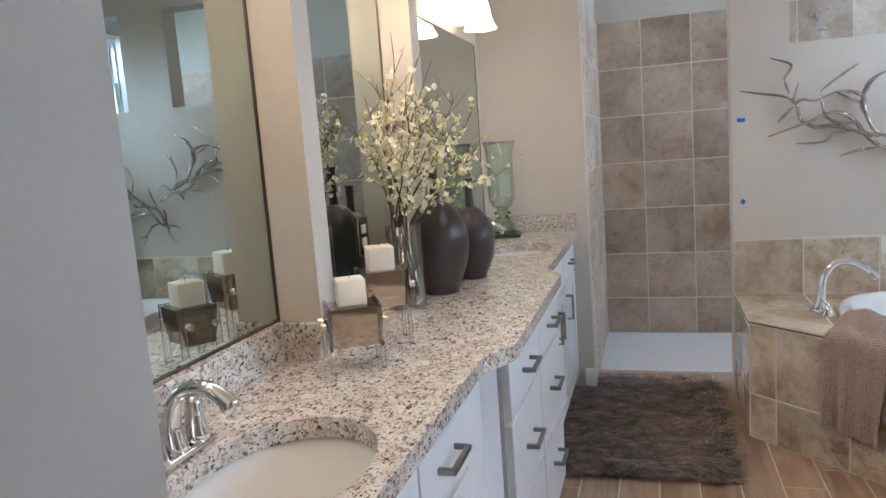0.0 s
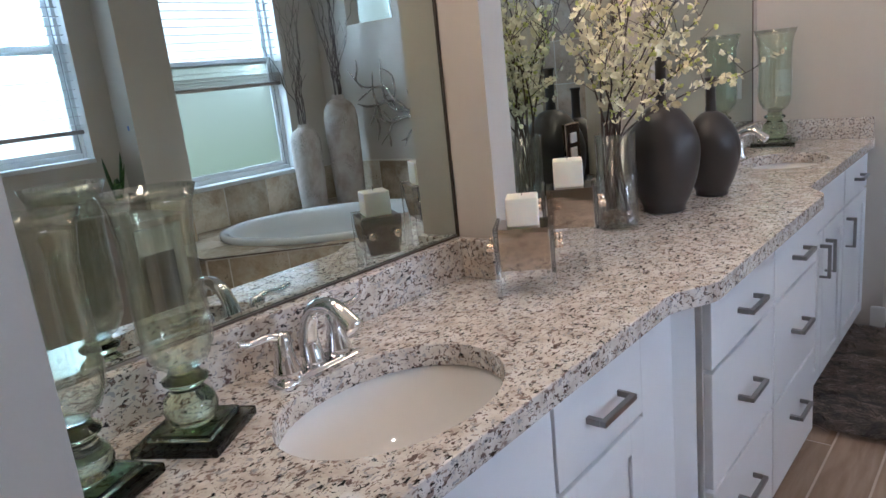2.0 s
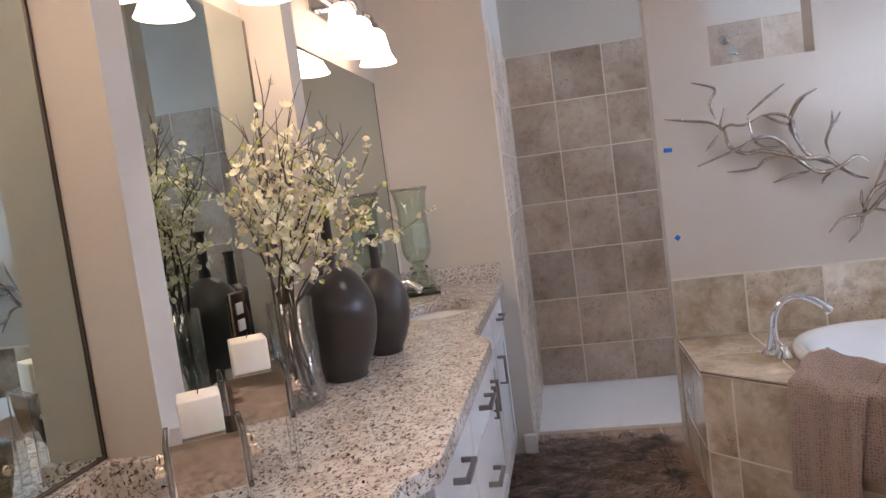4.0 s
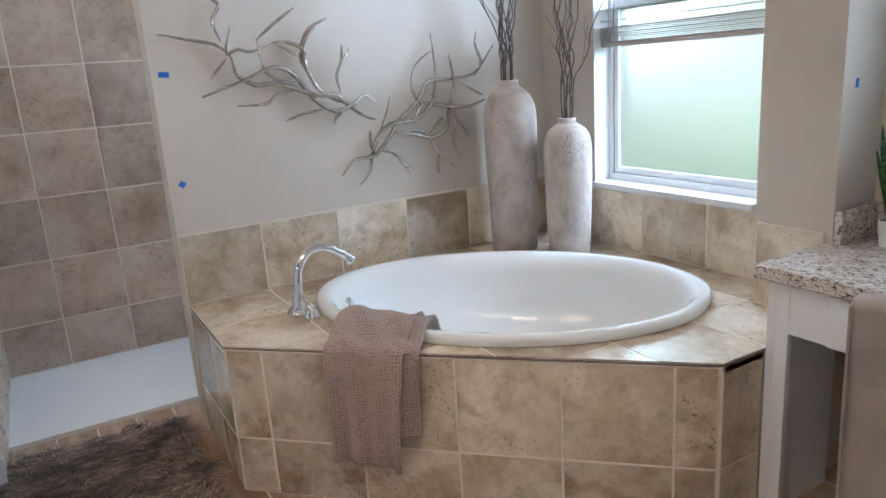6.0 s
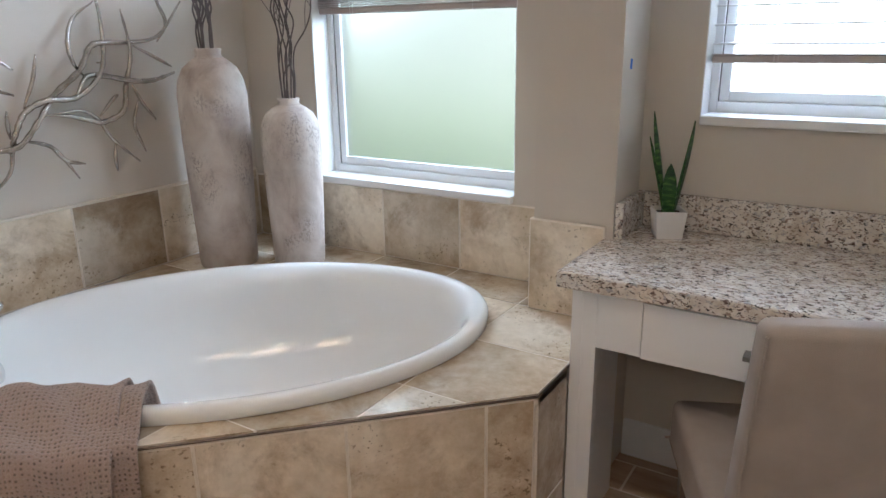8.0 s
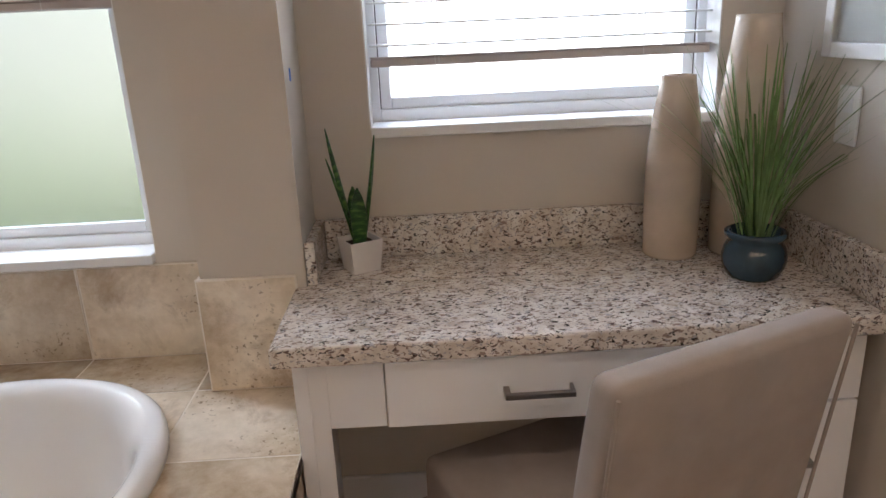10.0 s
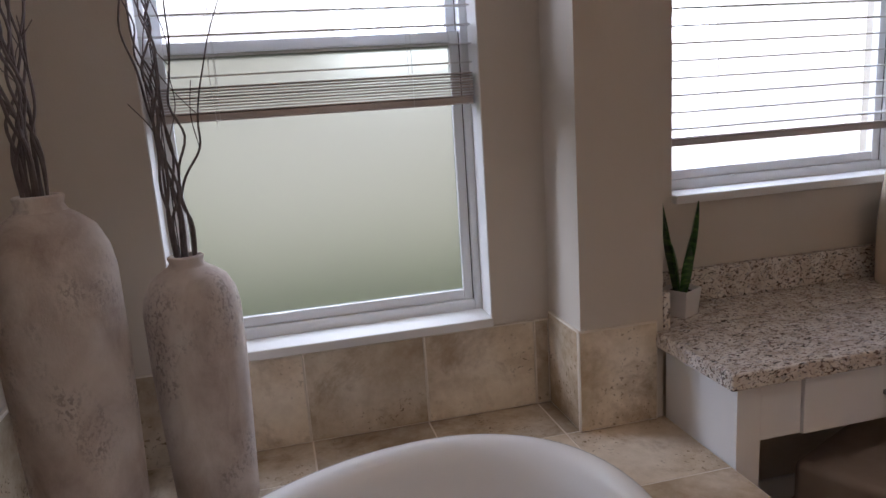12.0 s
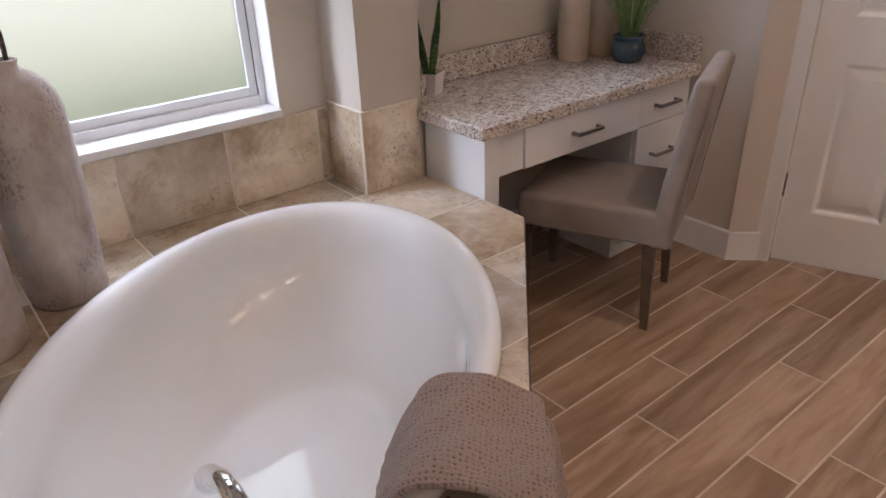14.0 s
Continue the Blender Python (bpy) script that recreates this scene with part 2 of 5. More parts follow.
def tube(bm, points, radii, seg=8):
    """A round bar along points, with one radius or one for each point."""
    pts = [Vector(p) for p in points]
    if not isinstance(radii, (list, tuple)):
        radii = [radii] * len(pts)
    rings, side = [], None
    for i, p in enumerate(pts):
        d = (pts[min(i + 1, len(pts) - 1)] - pts[max(i - 1, 0)]).normalized()
        if side is None:
            side = d.orthogonal().normalized()
        side = (side - d * side.dot(d)).normalized()
        up = d.cross(side)
        rings.append([bm.verts.new(p + radii[i] * (math.cos(2 * math.pi * k / seg) * side + math.sin(2 * math.pi * k / seg) * up)) for k in range(seg)])
    for a, b in zip(rings, rings[1:]):
        for k in range(seg):
            bm.faces.new((a[k], a[(k + 1) % seg], b[(k + 1) % seg], b[k]))
    bm.faces.new(rings[0][::-1])
    bm.faces.new(rings[-1])
    return bm


def smooth_path(ctrl, steps=8):
    """Points on a smooth curve through the control points."""
    c = [Vector(p) for p in ctrl]
    c = [2 * c[0] - c[1]] + c + [2 * c[-1] - c[-2]]
    out = []
    for i in range(1, len(c) - 2):
        for k in range(steps):
            t = k / steps
            a, b, d, e = c[i - 1], c[i], c[i + 1], c[i + 2]
            out.append(0.5 * (2 * b + (d - a) * t + (2 * a - 5 * b + 4 * d - e) * t * t + (3 * b - a - 3 * d + e) * t ** 3))
    out.append(c[-2])
    return out


def prism(bm, outline, z0, z1, bevel=0.0):
    """A slab from a plan outline."""
    lo = [bm.verts.new((x, y, z0)) for x, y in outline]
    hi = [bm.verts.new((x, y, z1)) for x, y in outline]
    n = len(outline)
    bm.faces.new(lo[::-1])
    top = bm.faces.new(hi)
    for i in range(n):
        bm.faces.new((lo[i], lo[(i + 1) % n], hi[(i + 1) % n], hi[i]))
    if bevel:
        bmesh.ops.bevel(bm, geom=list(top.edges), offset=bevel, segments=2, profile=0.5, affect="EDGES")
    return bm


TILE_CACHE = {}


def tile_mesh(w, h, t, material, name="tile"):
    """A tile that lies in its x-z plane, front towards -y, its lower left back corner at the origin, with eased edges."""
    key = (round(w, 3), round(h, 3), round(t, 3), material.name)
    if key not in TILE_CACHE:
        bm, c = bmesh.new(), 0.0022
        def ring(y, i):
            return [bm.verts.new(p) for p in ((i, y, i), (w - i, y, i), (w - i, y, h - i), (i, y, h - i))]
        a, b, d = ring(0, 0), ring(-t + c, 0), ring(-t, c)
        for p, q in ((a, b), (b, d)):
            for i in range(4):
                bm.faces.new((p[i], p[(i + 1) % 4], q[(i + 1) % 4], q[i]))
        bm.faces.new(d)
        TILE_CACHE[key] = mesh_from(name, bm, material)
    return TILE_CACHE[key]


def lay_tile(parent, m, w, h, t, material, name="tile"):
    ob = new(name, tile_mesh(w, h, t, material, name))
    ob.parent = parent
    ob.matrix_world = m
    return ob


def tile_wall(parent, origin, turn, us, vs, t, material, gap=0.0042, skip=None):
    """Tiles between the joints us along the wall and vs up it; turn 0 faces -y, origin is the wall's foot at u = 0."""
    base = pose(*origin, 0, 0, turn)
    for u0, u1 in zip(us, us[1:]):
        for v0, v1 in zip(vs, vs[1:]):
            if skip and skip(u0, u1, v0, v1):
                continue
            lay_tile(parent, base @ pose(u0 + gap / 2, 0, v0 + gap / 2), u1 - u0 - gap, v1 - v0 - gap, t, material)
            g = new("grout", tile_mesh(u1 - u0, v1 - v0, t - 0.0006, GROUT, "grout"))
            g.parent = parent
            g.matrix_world = base @ pose(u0, 0, v0)


def wall_with_holes(bm, u0, u1, z0, z1, holes, put):
    """A solid wall from boxes round its holes (u0, u1, z0, z1), put(bm, u0, z0, u1, z1) adds each box."""
    cuts = sorted({u0, u1, *[h[0] for h in holes], *[h[1] for h in holes]})
    for a, b in zip(cuts, cuts[1:]):
        spans, z = [], z0
        for h in sorted([h for h in holes if h[0] <= a and h[1] >= b], key=lambda h: h[2]):
            spans.append((z, h[2]))
            z = h[3]
        spans.append((z, z1))
        for s, e in spans:
            if e - s > 1e-4:
                put(bm, a, s, b, e)
    return bm


def loft(bm, rings):
    for p, q in zip(rings, rings[1:]):
        n = len(p)
        for i in range(n):
            bm.faces.new((p[i], p[(i + 1) % n], q[(i + 1) % n], q[i]))
    bm.faces.new(rings[-1])
    return bm


# ---- the room ----
WEST, PIL, NORTH, EAST, CEILING = -0.72, -0.605, 4.09, 2.24, 2.75
SOUTH, BACK = -1.3, 5.2          # behind the start; the shower's back wall
DECK, SPLASH, COUNTER, DESK = 0.52, 0.79, 0.87, 0.76

# floor bed
structure("floor", boxed(-1.0, SOUTH - 0.2, -0.12, EAST + 0.25, BACK + 0.2, -0.0013), FLOOR_GROUT,
          "wood-look porcelain plank floor with pale grout joints", "floor")
floor = bpy.data.objects["floor"]
structure("ceiling", boxed(-1.0, SOUTH - 0.2, CEILING, EAST + 0.25, BACK + 0.2, CEILING + 0.1), CEIL, "flat white painted ceiling", "ceiling")

# west wall behind the mirrors, with two narrow fins
structure("wall_west", boxed(WEST - 0.14, 0.82, 0, WEST, BACK + 0.14, CEILING), WALL, "greige painted wall behind the vanity mirrors", "wall")
structure("wall_fin_1", boxed(WEST, 1.865, COUNTER, PIL, 1.945, CEILING), WALL, "narrow greige painted wall fin between mirrors", "wall")
structure("wall_fin_2", boxed(WEST, 2.68, COUNTER, PIL, 2.765, CEILING), WALL, "narrow greige painted wall fin between mirrors", "wall")
# entry wall whose end stands beside the first steps
structure("wall_entry", boxed(WEST - 0.14, SOUTH, 0, -0.193, 0.82, CEILING), WALL, "greige painted wall end beside the vanity", "wall")
structure("wall_south", boxed(-0.193, SOUTH - 0.14, 0, 0.75, SOUTH, CEILING), WALL, "plain greige painted wall of the entry passage", "wall")

# vanity end wall and shower front wall with two high openings
bm = bmesh.new()
box(bm, WEST, NORTH, 0, -0.19, NORTH + 0.12, CEILING)
structure("wall_north_1", bm, WALL, "warm greige painted wall at the vanity's end", "wall")
OPENINGS = [(0.76, 1.18, 1.70, 2.27), (1.50, 1.92, 1.70, 2.27)]
bm = wall_with_holes(bmesh.new(), 0.505, EAST, 0, CEILING, OPENINGS, lambda b, a, s, c, e: box(b, a, NORTH, s, c, NORTH + 0.12, e))
structure("wall_north_2", bm, WALL, "pale greige wall with two square openings into the shower", "wall")
structure("wall_north_header", boxed(-0.19, NORTH, 2.45, 0.505, NORTH + 0.12, CEILING), WALL, "greige wall above the shower entrance", "wall")

# shower walls
structure("wall_shower_west", boxed(WEST, NORTH + 0.12, 0, -0.19, BACK, CEILING), WALL, "greige upper wall of the shower", "wall")
structure("wall_shower_back", boxed(WEST - 0.14, BACK, 0, EAST + 0.2, BACK + 0.14, CEILING), WALL, "greige upper wall of the shower", "wall")
WIN1, WIN2, WIN3 = (2.935, 3.75, 0.79, 2.35), (1.565, 2.39, 1.07, 2.35), (4.42, 5.02, 1.62, 2.35)
bm = wall_with_holes(bmesh.new(), 1.28, BACK, 0, CEILING, [WIN1, WIN2, WIN3], lambda b, a, s, c, e: box(b, EAST, a, s, EAST + 0.2, c, e))
structure("wall_east", bm, WALL, "greige outer wall with deep-set windows", "wall")
structure("wall_pier", boxed(2.035, 2.54, 0, EAST, 2.77, CEILING), WALL, "greige wall pier between tub and dressing table", "wall")
structure("wall_south_alcove", boxed(1.50, 1.28, 0, EAST, 1.42, CEILING), WALL, "greige wall at the dressing table's end", "wall")

# angled wall with the panelled door
DOORWALL = pose(1.43, 1.335, 0, 0, 0, 200)       # x runs along the wall, the room lies at its -y
bm = prism(bmesh.new(), [(1.50, 1.43), (1.42, 1.345), (1.40, 1.28), (1.50, 1.28)], 0, CEILING)
structure("wall_corner", bm, WALL, "greige chamfered wall corner beside the door", "wall")
wall = boxed(0, 0, 2.06, 0.93, 0.12, CEILING)
box(wall, 0, 0, 0, 0.06, 0.12, 2.06)
box(wall, 0.86, 0, 0, 0.93, 0.12, 2.06)
ob = structure("wall_door", wall, WALL, "greige wall round the white door", "wall")
ob.matrix_world = DOORWALL
structure("wall_passage", boxed(0.56, SOUTH, 0, 0.72, 1.0, CEILING), WALL, "plain greige painted wall of the entry passage", "wall")


def handle(parent, m, length, r=0.0055, stand=0.03, name="handle"):
    """A square bar pull on two posts; m: its middle, x along the bar, -y out of the front."""
    h = length / 2
    bm = box(bmesh.new(), -h, -stand - r, -r, h, -stand + r, r, 0.0015)
    for s in (-1, 1):
        box(bm, s * h - r if s > 0 else -h, -stand + r, -r, h if s > 0 else -h + 2 * r, 0, r)
    ob = part(name, bm, NICKEL, parent, "brushed nickel bar pull")
    ob.matrix_local = m
    return ob


def panel_door(width, height, panels, thick=0.035):
    """A moulded door leaf with raised panels (x0, x1, z0, z1); front at -y."""
    leaf = thing("door_1", DOORWALL @ pose(0.065, 0.02, 0.008), "closed white six-panel interior door", "door", "", "structure")
    part("leaf", boxed(0, 0.013, 0, width, thick, height), TRIM, leaf)
    bm = wall_with_holes(bmesh.new(), 0, width, 0, height, panels, lambda b, a, s, c, e: box(b, a, 0, s, c, 0.013, e))
    part("rails", bm, TRIM, leaf)
    for x0, x1, z0, z1 in panels:
        bm, rings = bmesh.new(), []
        for inset, y in ((0.0, 0.001), (0.006, 0.004), (0.014, 0.0118), (0.022, 0.0122), (0.05, 0.004), (0.056, 0.0035)):
            rings.append([bm.verts.new((x, y, z)) for x, z in ((x0 + inset, z0 + inset), (x1 - inset, z0 + inset), (x1 - inset, z1 - inset), (x0 + inset, z1 - inset))])
        loft(bm, rings)
        part("raised_panel", bm, TRIM, leaf)
    for z in (0.32, 1.1, 1.82):
        bm = lathe(bmesh.new(), [(0.006, -0.045), (0.006, 0.045)], 10, at=(-0.004, -0.004, z))
        box(bm, -0.004, 0.0, z - 0.045, 0.002, 0.02, z + 0.045)
        part("hinge", bm, DARKMETAL, leaf, "dark metal hinge")
    return leaf


panel_door(0.785, 2.03, [(x0, x0 + 0.235, z0, z1) for x0 in (0.105, 0.445) for z0, z1 in ((0.22, 0.79), (0.95, 1.55), (1.67, 1.91))])
casing = bmesh.new()
box(casing, 0.0, -0.016, 0, 0.058, 0, 2.12, 0.004)
box(casing, 0.862, -0.016, 0, 0.925, 0, 2.12, 0.004)
box(casing, 0.058, -0.016, 2.062, 0.862, 0, 2.12, 0.004)
ob = structure("trim_door", casing, TRIM, "white moulded door casing", "trim")
ob.matrix_world = DOORWALL


def baseboard(name, outline):
    bm = prism(bmesh.new(), outline, 0, 0.125, 0.006)
    return structure(name, bm, TRIM, "white painted baseboard", "baseboard")


baseboard("baseboard_1", [(2.24, 1.42), (2.24, 1.434), (1.495, 1.434), (1.408, 1.345), (1.42, 1.338), (1.503, 1.42)])
baseboard("baseboard_3", [(EAST, 1.77), (EAST, 2.535), (EAST - 0.013, 2.535), (EAST - 0.013, 1.77)])
baseboard("baseboard_2", [(-0.205, NORTH), (-0.235, NORTH), (-0.235, NORTH - 0.013), (-0.177, NORTH - 0.013), (-0.177, NORTH), (-0.19, NORTH)])


# ---- windows ----
def window(name, y0, y1, z0, z1, rail, lower, label):
    """A single-hung vinyl window set deep in the east wall."""
    w = thing(name, pose(EAST, 0, 0), label, "window", "", "structure")
    bm = bmesh.new()
    for a, b, c, d in ((y0, y0 + 0.024, z0, z1), (y1 - 0.024, y1, z0, z1), (y0 + 0.024, y1 - 0.024, z0, z0 + 0.034), (y0 + 0.024, y1 - 0.024, z1 - 0.035, z1)):
        box(bm, 0.085, a, c, 0.15, b, d, 0.003)
    part("window_frame", bm, VINYL, w)
    for nm, za, zb, xo in (("lower_sash", z0 + 0.034, rail + 0.02, 0.095), ("upper_sash", rail - 0.02, z1 - 0.035, 0.12)):
        bm = bmesh.new()
        for a, b, c, d in ((y0 + 0.024, y0 + 0.052, za, zb), (y1 - 0.052, y1 - 0.024, za, zb), (y0 + 0.052, y1 - 0.052, za, za + 0.028), (y0 + 0.052, y1 - 0.052, zb - 0.028, zb)):
            box(bm, xo, a, c, xo + 0.024, b, d, 0.003)
        sash = part(nm, bm, VINYL, w)
        bm = boxed(xo + 0.01, y0 + 0.05, za + 0.026, xo + 0.014, y1 - 0.05, zb - 0.026)
        pane = part("pane", bm, lower if nm == "lower_sash" else PANE, sash)
        pane.visible_shadow = False
        bm = bmesh.new()
        for a in (y0 + 0.0235, y1 - 0.0265):
            box(bm, xo - 0.0008, a, za, xo + 0.002, a + 0.003, zb)
        part("gasket", bm, GASKET, sash, "thin dark rubber gasket")
    part("window_sill", boxed(-0.022, y0 + 0.004, z0 - 0.02, 0.086, y1 - 0.004, z0 + 0.005, 0.004), TRIM, w, "white painted sill board")
    bm = bmesh.new()
    for a, b in ((y0, y0 + 0.003), (y1 - 0.003, y1)):
        box(bm, 0.002, a, z0, 0.085, b, z1)
    part("jamb", bm, TRIM, w)
    return w


window("window_1", *WIN1, 1.535, FROSTED, "white window with a frosted lower pane above the tub")
window("window_2", *WIN2, 1.66, PANE, "white window above the dressing table")
window("window_3", *WIN3, 2.0, FROSTED, "small white window of the shower")

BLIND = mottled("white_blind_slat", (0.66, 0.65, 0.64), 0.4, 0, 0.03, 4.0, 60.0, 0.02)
# darker copy for gathered slats and rail, their shade put into the colour
BLIND_SHADED = mottled("shaded_blind_slat", (0.50, 0.44, 0.41), 0.45, 0, 0.05, 4.0, 60.0, 0.02)


def blind(y0, y1, top, bottom, stack):
    """A horizontal slat blind, its last slats gathered on the bottom rail."""
    b = thing("slat_blind", pose(EAST + 0.055, (y0 + y1) / 2, bottom), "white horizontal slat blind partly raised", "blind", "window blinds")
    w, z = (y1 - y0) / 2 - 0.008, 0.02
    part("bottom_rail", boxed(-0.022, -w, 0, 0.022, w, 0.02, 0.004), BLIND_SHADED, b)
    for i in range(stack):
        ob = part("slat", boxed(-0.024, -w, z, 0.024, w, z + 0.003), BLIND_SHADED, b)
        ob.rotation_euler = (0, random.uniform(-0.03, 0.03), random.uniform(-0.004, 0.004))
        z += 0.0072
    z += 0.022
    slat = mesh_from("slat", boxed(-0.024, -w, -0.0019, 0.024, w, 0.0019), BLIND)
    while z < top - bottom:
        ob = new("slat", slat)
        ob.parent, ob.location = b, (0, 0, z)
        ob.rotation_euler = (0, radians(-3), 0)
        z += 0.047
    for y in (-0.6 * w, 0.6 * w):
        for x in (-0.026, 0.026):
            part("ladder_cord", tube(bmesh.new(), [(x, y, 0), (x, y, top - bottom)], 0.0008, 5), BLIND, b)
    part("lift_cord", tube(bmesh.new(), smooth_path([(-0.03, 0.62 * w, 0.25), (-0.032, 0.62 * w + 0.004, 0.1), (-0.03, 0.62 * w, -0.012)], 4), 0.001, 5), BLIND, b)
    return b


blind(WIN1[0] + 0.002, WIN1[1] - 0.002, 2.33, 1.365, 9)
blind(WIN2[0] + 0.002, WIN2[1] - 0.002, 2.33, 1.207, 1)


def ogee_fabric():
    """Taupe fabric woven with a paler ogee lattice."""
    m, nt, b = nodes_of("ogee_fabric")
    tc = nt.nodes.new("ShaderNodeTexCoord")
    sep = nt.nodes.new("ShaderNodeSeparateXYZ")
    nt.links.new(tc.outputs["Object"], sep.inputs[0])

    def op(kind, a, c):
        n = nt.nodes.new("ShaderNodeMath")
        n.operation = kind
        for s, v in zip(n.inputs, (a, c)):
            if isinstance(v, (int, float)):
                s.default_value = v
            else:
                nt.links.new(v, s)
        return n.outputs[0]

    wave = op("MULTIPLY", op("SINE", op("MULTIPLY", sep.outputs["Z"], 2 * math.pi / 0.105), 0), 0.019)
    lines = None
    for sign, off in ((1, 0.0), (-1, 0.0375)):
        u = op("ADD", sep.outputs["Y"], op("MULTIPLY", wave, sign))
        d = op("ABSOLUTE", op("SUBTRACT", op("FRACT", op("DIVIDE", op("ADD", u, off + 10), 0.075), 0), 0.5), 0)
        lines = d if lines is None else op("MINIMUM", lines, d)
    weave = noise_tex(nt, coords(nt), 300.0, 2.0)
    col = ramp(nt, lines, [(0.0, (0.40, 0.38, 0.35)), (0.09, (0.40, 0.38, 0.35)), (0.13, (0.2, 0.185, 0.17)), (0.22, (0.27, 0.25, 0.235)), (0.3, (0.185, 0.17, 0.16))])
    nt.links.new(mix(nt, 0.2, col, ramp(nt, weave, [(0.3, (0.1, 0.1, 0.1)), (0.7, (0.5, 0.48, 0.45))])), b.inputs["Base Color"])
    b.inputs["Roughness"].default_value = 0.9
    return m


OGEE = ogee_fabric()
for y0, y1, z0, z1 in (WIN1, WIN2):
    v = thing("fabric_valance", pose(EAST, (y0 + y1) / 2, 1.92), "taupe fabric valance with a pale ogee pattern", "valance", "window valances")
    part("fabric", boxed(0.004, -(y1 - y0) / 2 + 0.004, 0, 0.02, (y1 - y0) / 2 - 0.004, 0.40, 0.004), OGEE, v)
    part("head_board", boxed(0.004, -(y1 - y0) / 2 + 0.004, 0.40, 0.09, (y1 - y0) / 2 - 0.004, 0.42), TRIM, v)

# outdoors
LAWN = mottled("lawn", (0.16, 0.225, 0.09), 0.9, 0, 0.35, 0.8, 14.0, 0.3, 0.2)
structure("ground", boxed(-400, -400, -0.35, 900, 420, -0.3), LAWN, "green lawn outside the windows", "ground")
# self-lit backdrop: outdoor brightness painted as haze over green, whiter to the south
HAZE_GLOW = glowing("glowing_haze_backdrop", (0.95, 0.98, 1.0), 2.3)
hz = HAZE_GLOW.node_tree
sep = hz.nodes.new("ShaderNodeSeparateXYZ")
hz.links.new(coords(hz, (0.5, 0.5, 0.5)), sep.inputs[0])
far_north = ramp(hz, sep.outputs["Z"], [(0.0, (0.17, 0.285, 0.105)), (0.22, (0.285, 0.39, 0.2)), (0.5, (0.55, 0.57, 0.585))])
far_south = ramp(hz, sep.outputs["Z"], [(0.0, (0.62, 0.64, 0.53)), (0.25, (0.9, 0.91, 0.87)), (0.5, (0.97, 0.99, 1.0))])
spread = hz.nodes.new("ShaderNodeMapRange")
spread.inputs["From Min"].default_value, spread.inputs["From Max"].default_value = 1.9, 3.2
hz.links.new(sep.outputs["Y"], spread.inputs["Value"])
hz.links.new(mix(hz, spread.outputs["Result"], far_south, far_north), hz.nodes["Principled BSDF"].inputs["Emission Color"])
structure("backdrop", boxed(7.5, -14, -0.3, 7.7, 22, 3.6), HAZE_GLOW, "self-lit backdrop painted with bright haze above blurred greenery beyond the lawn", "backdrop")

# ---- tub platform ----
FL, FR = Vector((0.51, 3.575)), Vector((1.568, 2.535))
core = bmesh.new()
for a, b, t in (((0.518, 4.09), (0.518, 3.578), 0.02), ((0.518, 3.578), (1.571, 2.543), 0.02), ((1.571, 2.543), (2.035, 2.543), 0.02)):
    d = (Vector(b) - Vector(a)).normalized()
    n = Vector((-d.y, d.x)) * t
    prism(core, [a, b, (b[0] + n.x, b[1] + n.y), (a[0] + n.x, a[1] + n.y)], 0, DECK - 0.012)
platform = structure("tub_platform", core, GROUT, "travertine-tiled corner platform of the oval tub", "platform")
TUB, TA, TB = Vector((1.473, 3.392)), 0.702, 0.490


def in_oval(x, y, inset):
    dx, dy = x - TUB.x, y - TUB.y
    u, n = (dx - dy) / math.sqrt(2), (dx + dy) / math.sqrt(2)
    return (u / (TA - inset)) ** 2 + (n / (TB - inset)) ** 2 < 1


def deck_cell(x0, x1, y0, y1, z0, z1, inset):
    bm = bmesh.new()
    bmesh.ops.create_grid(bm, x_segments=14, y_segments=14, size=0.5)
    for v in bm.verts:
        v.co = Vector((x0 + (v.co.x + 0.5) * (x1 - x0), y0 + (v.co.y + 0.5) * (y1 - y0), z1))
    d = (FR - FL).normalized()
    nrm = Vector((d.y, -d.x, 0))
    for co, no in (((FL.x, FL.y, 0), nrm), ((0.51, 0, 0), Vector((-1, 0, 0))), ((0, 2.535, 0), Vector((0, -1, 0)))):
        bmesh.ops.bisect_plane(bm, geom=bm.verts[:] + bm.edges[:] + bm.faces[:], plane_co=co, plane_no=no, clear_outer=True)
    gone = [f for f in bm.faces if in_oval(*f.calc_center_median().xy, inset)]
    bmesh.ops.delete(bm, geom=gone, context="FACES")
    if not bm.faces:
        bm.free()
        return None
    ext = bmesh.ops.extrude_face_region(bm, geom=bm.faces[:])
    bmesh.ops.translate(bm, vec=(0, 0, z0 - z1), verts=[v for v in ext["geom"] if isinstance(v, bmesh.types.BMVert)])
    return bm


DX = [0.51, 0.815, 1.132, 1.449, 1.752, 2.035, 2.24]
DY = [2.535, 2.817, 3.135, 3.45, 3.765, 4.08]
for x0, x1 in zip(DX, DX[1:]):
    for y0, y1 in zip(DY, DY[1:]):
        if x0 >= 2.03 and y0 < 2.77:
            y0 = 2.772
        bm = deck_cell(x0 + 0.0025, x1 - 0.0025, y0 + 0.0025, y1 - 0.0025, DECK - 0.012, DECK, 0.02)
        if bm:
            part("tile", bm, STONE, platform)
            bed = deck_cell(x0, x1, y0, y1, DECK - 0.03, DECK - 0.0007, 0.018)
            if bed:
                part("mortar_bed", bed, GROUT, platform)
tile_wall(platform, (0.518, 4.09, 0), -90, [0, 0.31, 0.512], [0.0, 0.2, 0.507], 0.008, STONE)
fang = math.degrees(math.atan2(2.543 - 3.578, 1.571 - 0.518))
tile_wall(platform, (0.518, 3.578, 0), fang, [0, 0.125, 0.435, 0.745, 1.052, 1.36, 1.474], [0.0, 0.2, 0.507], 0.008, STONE)
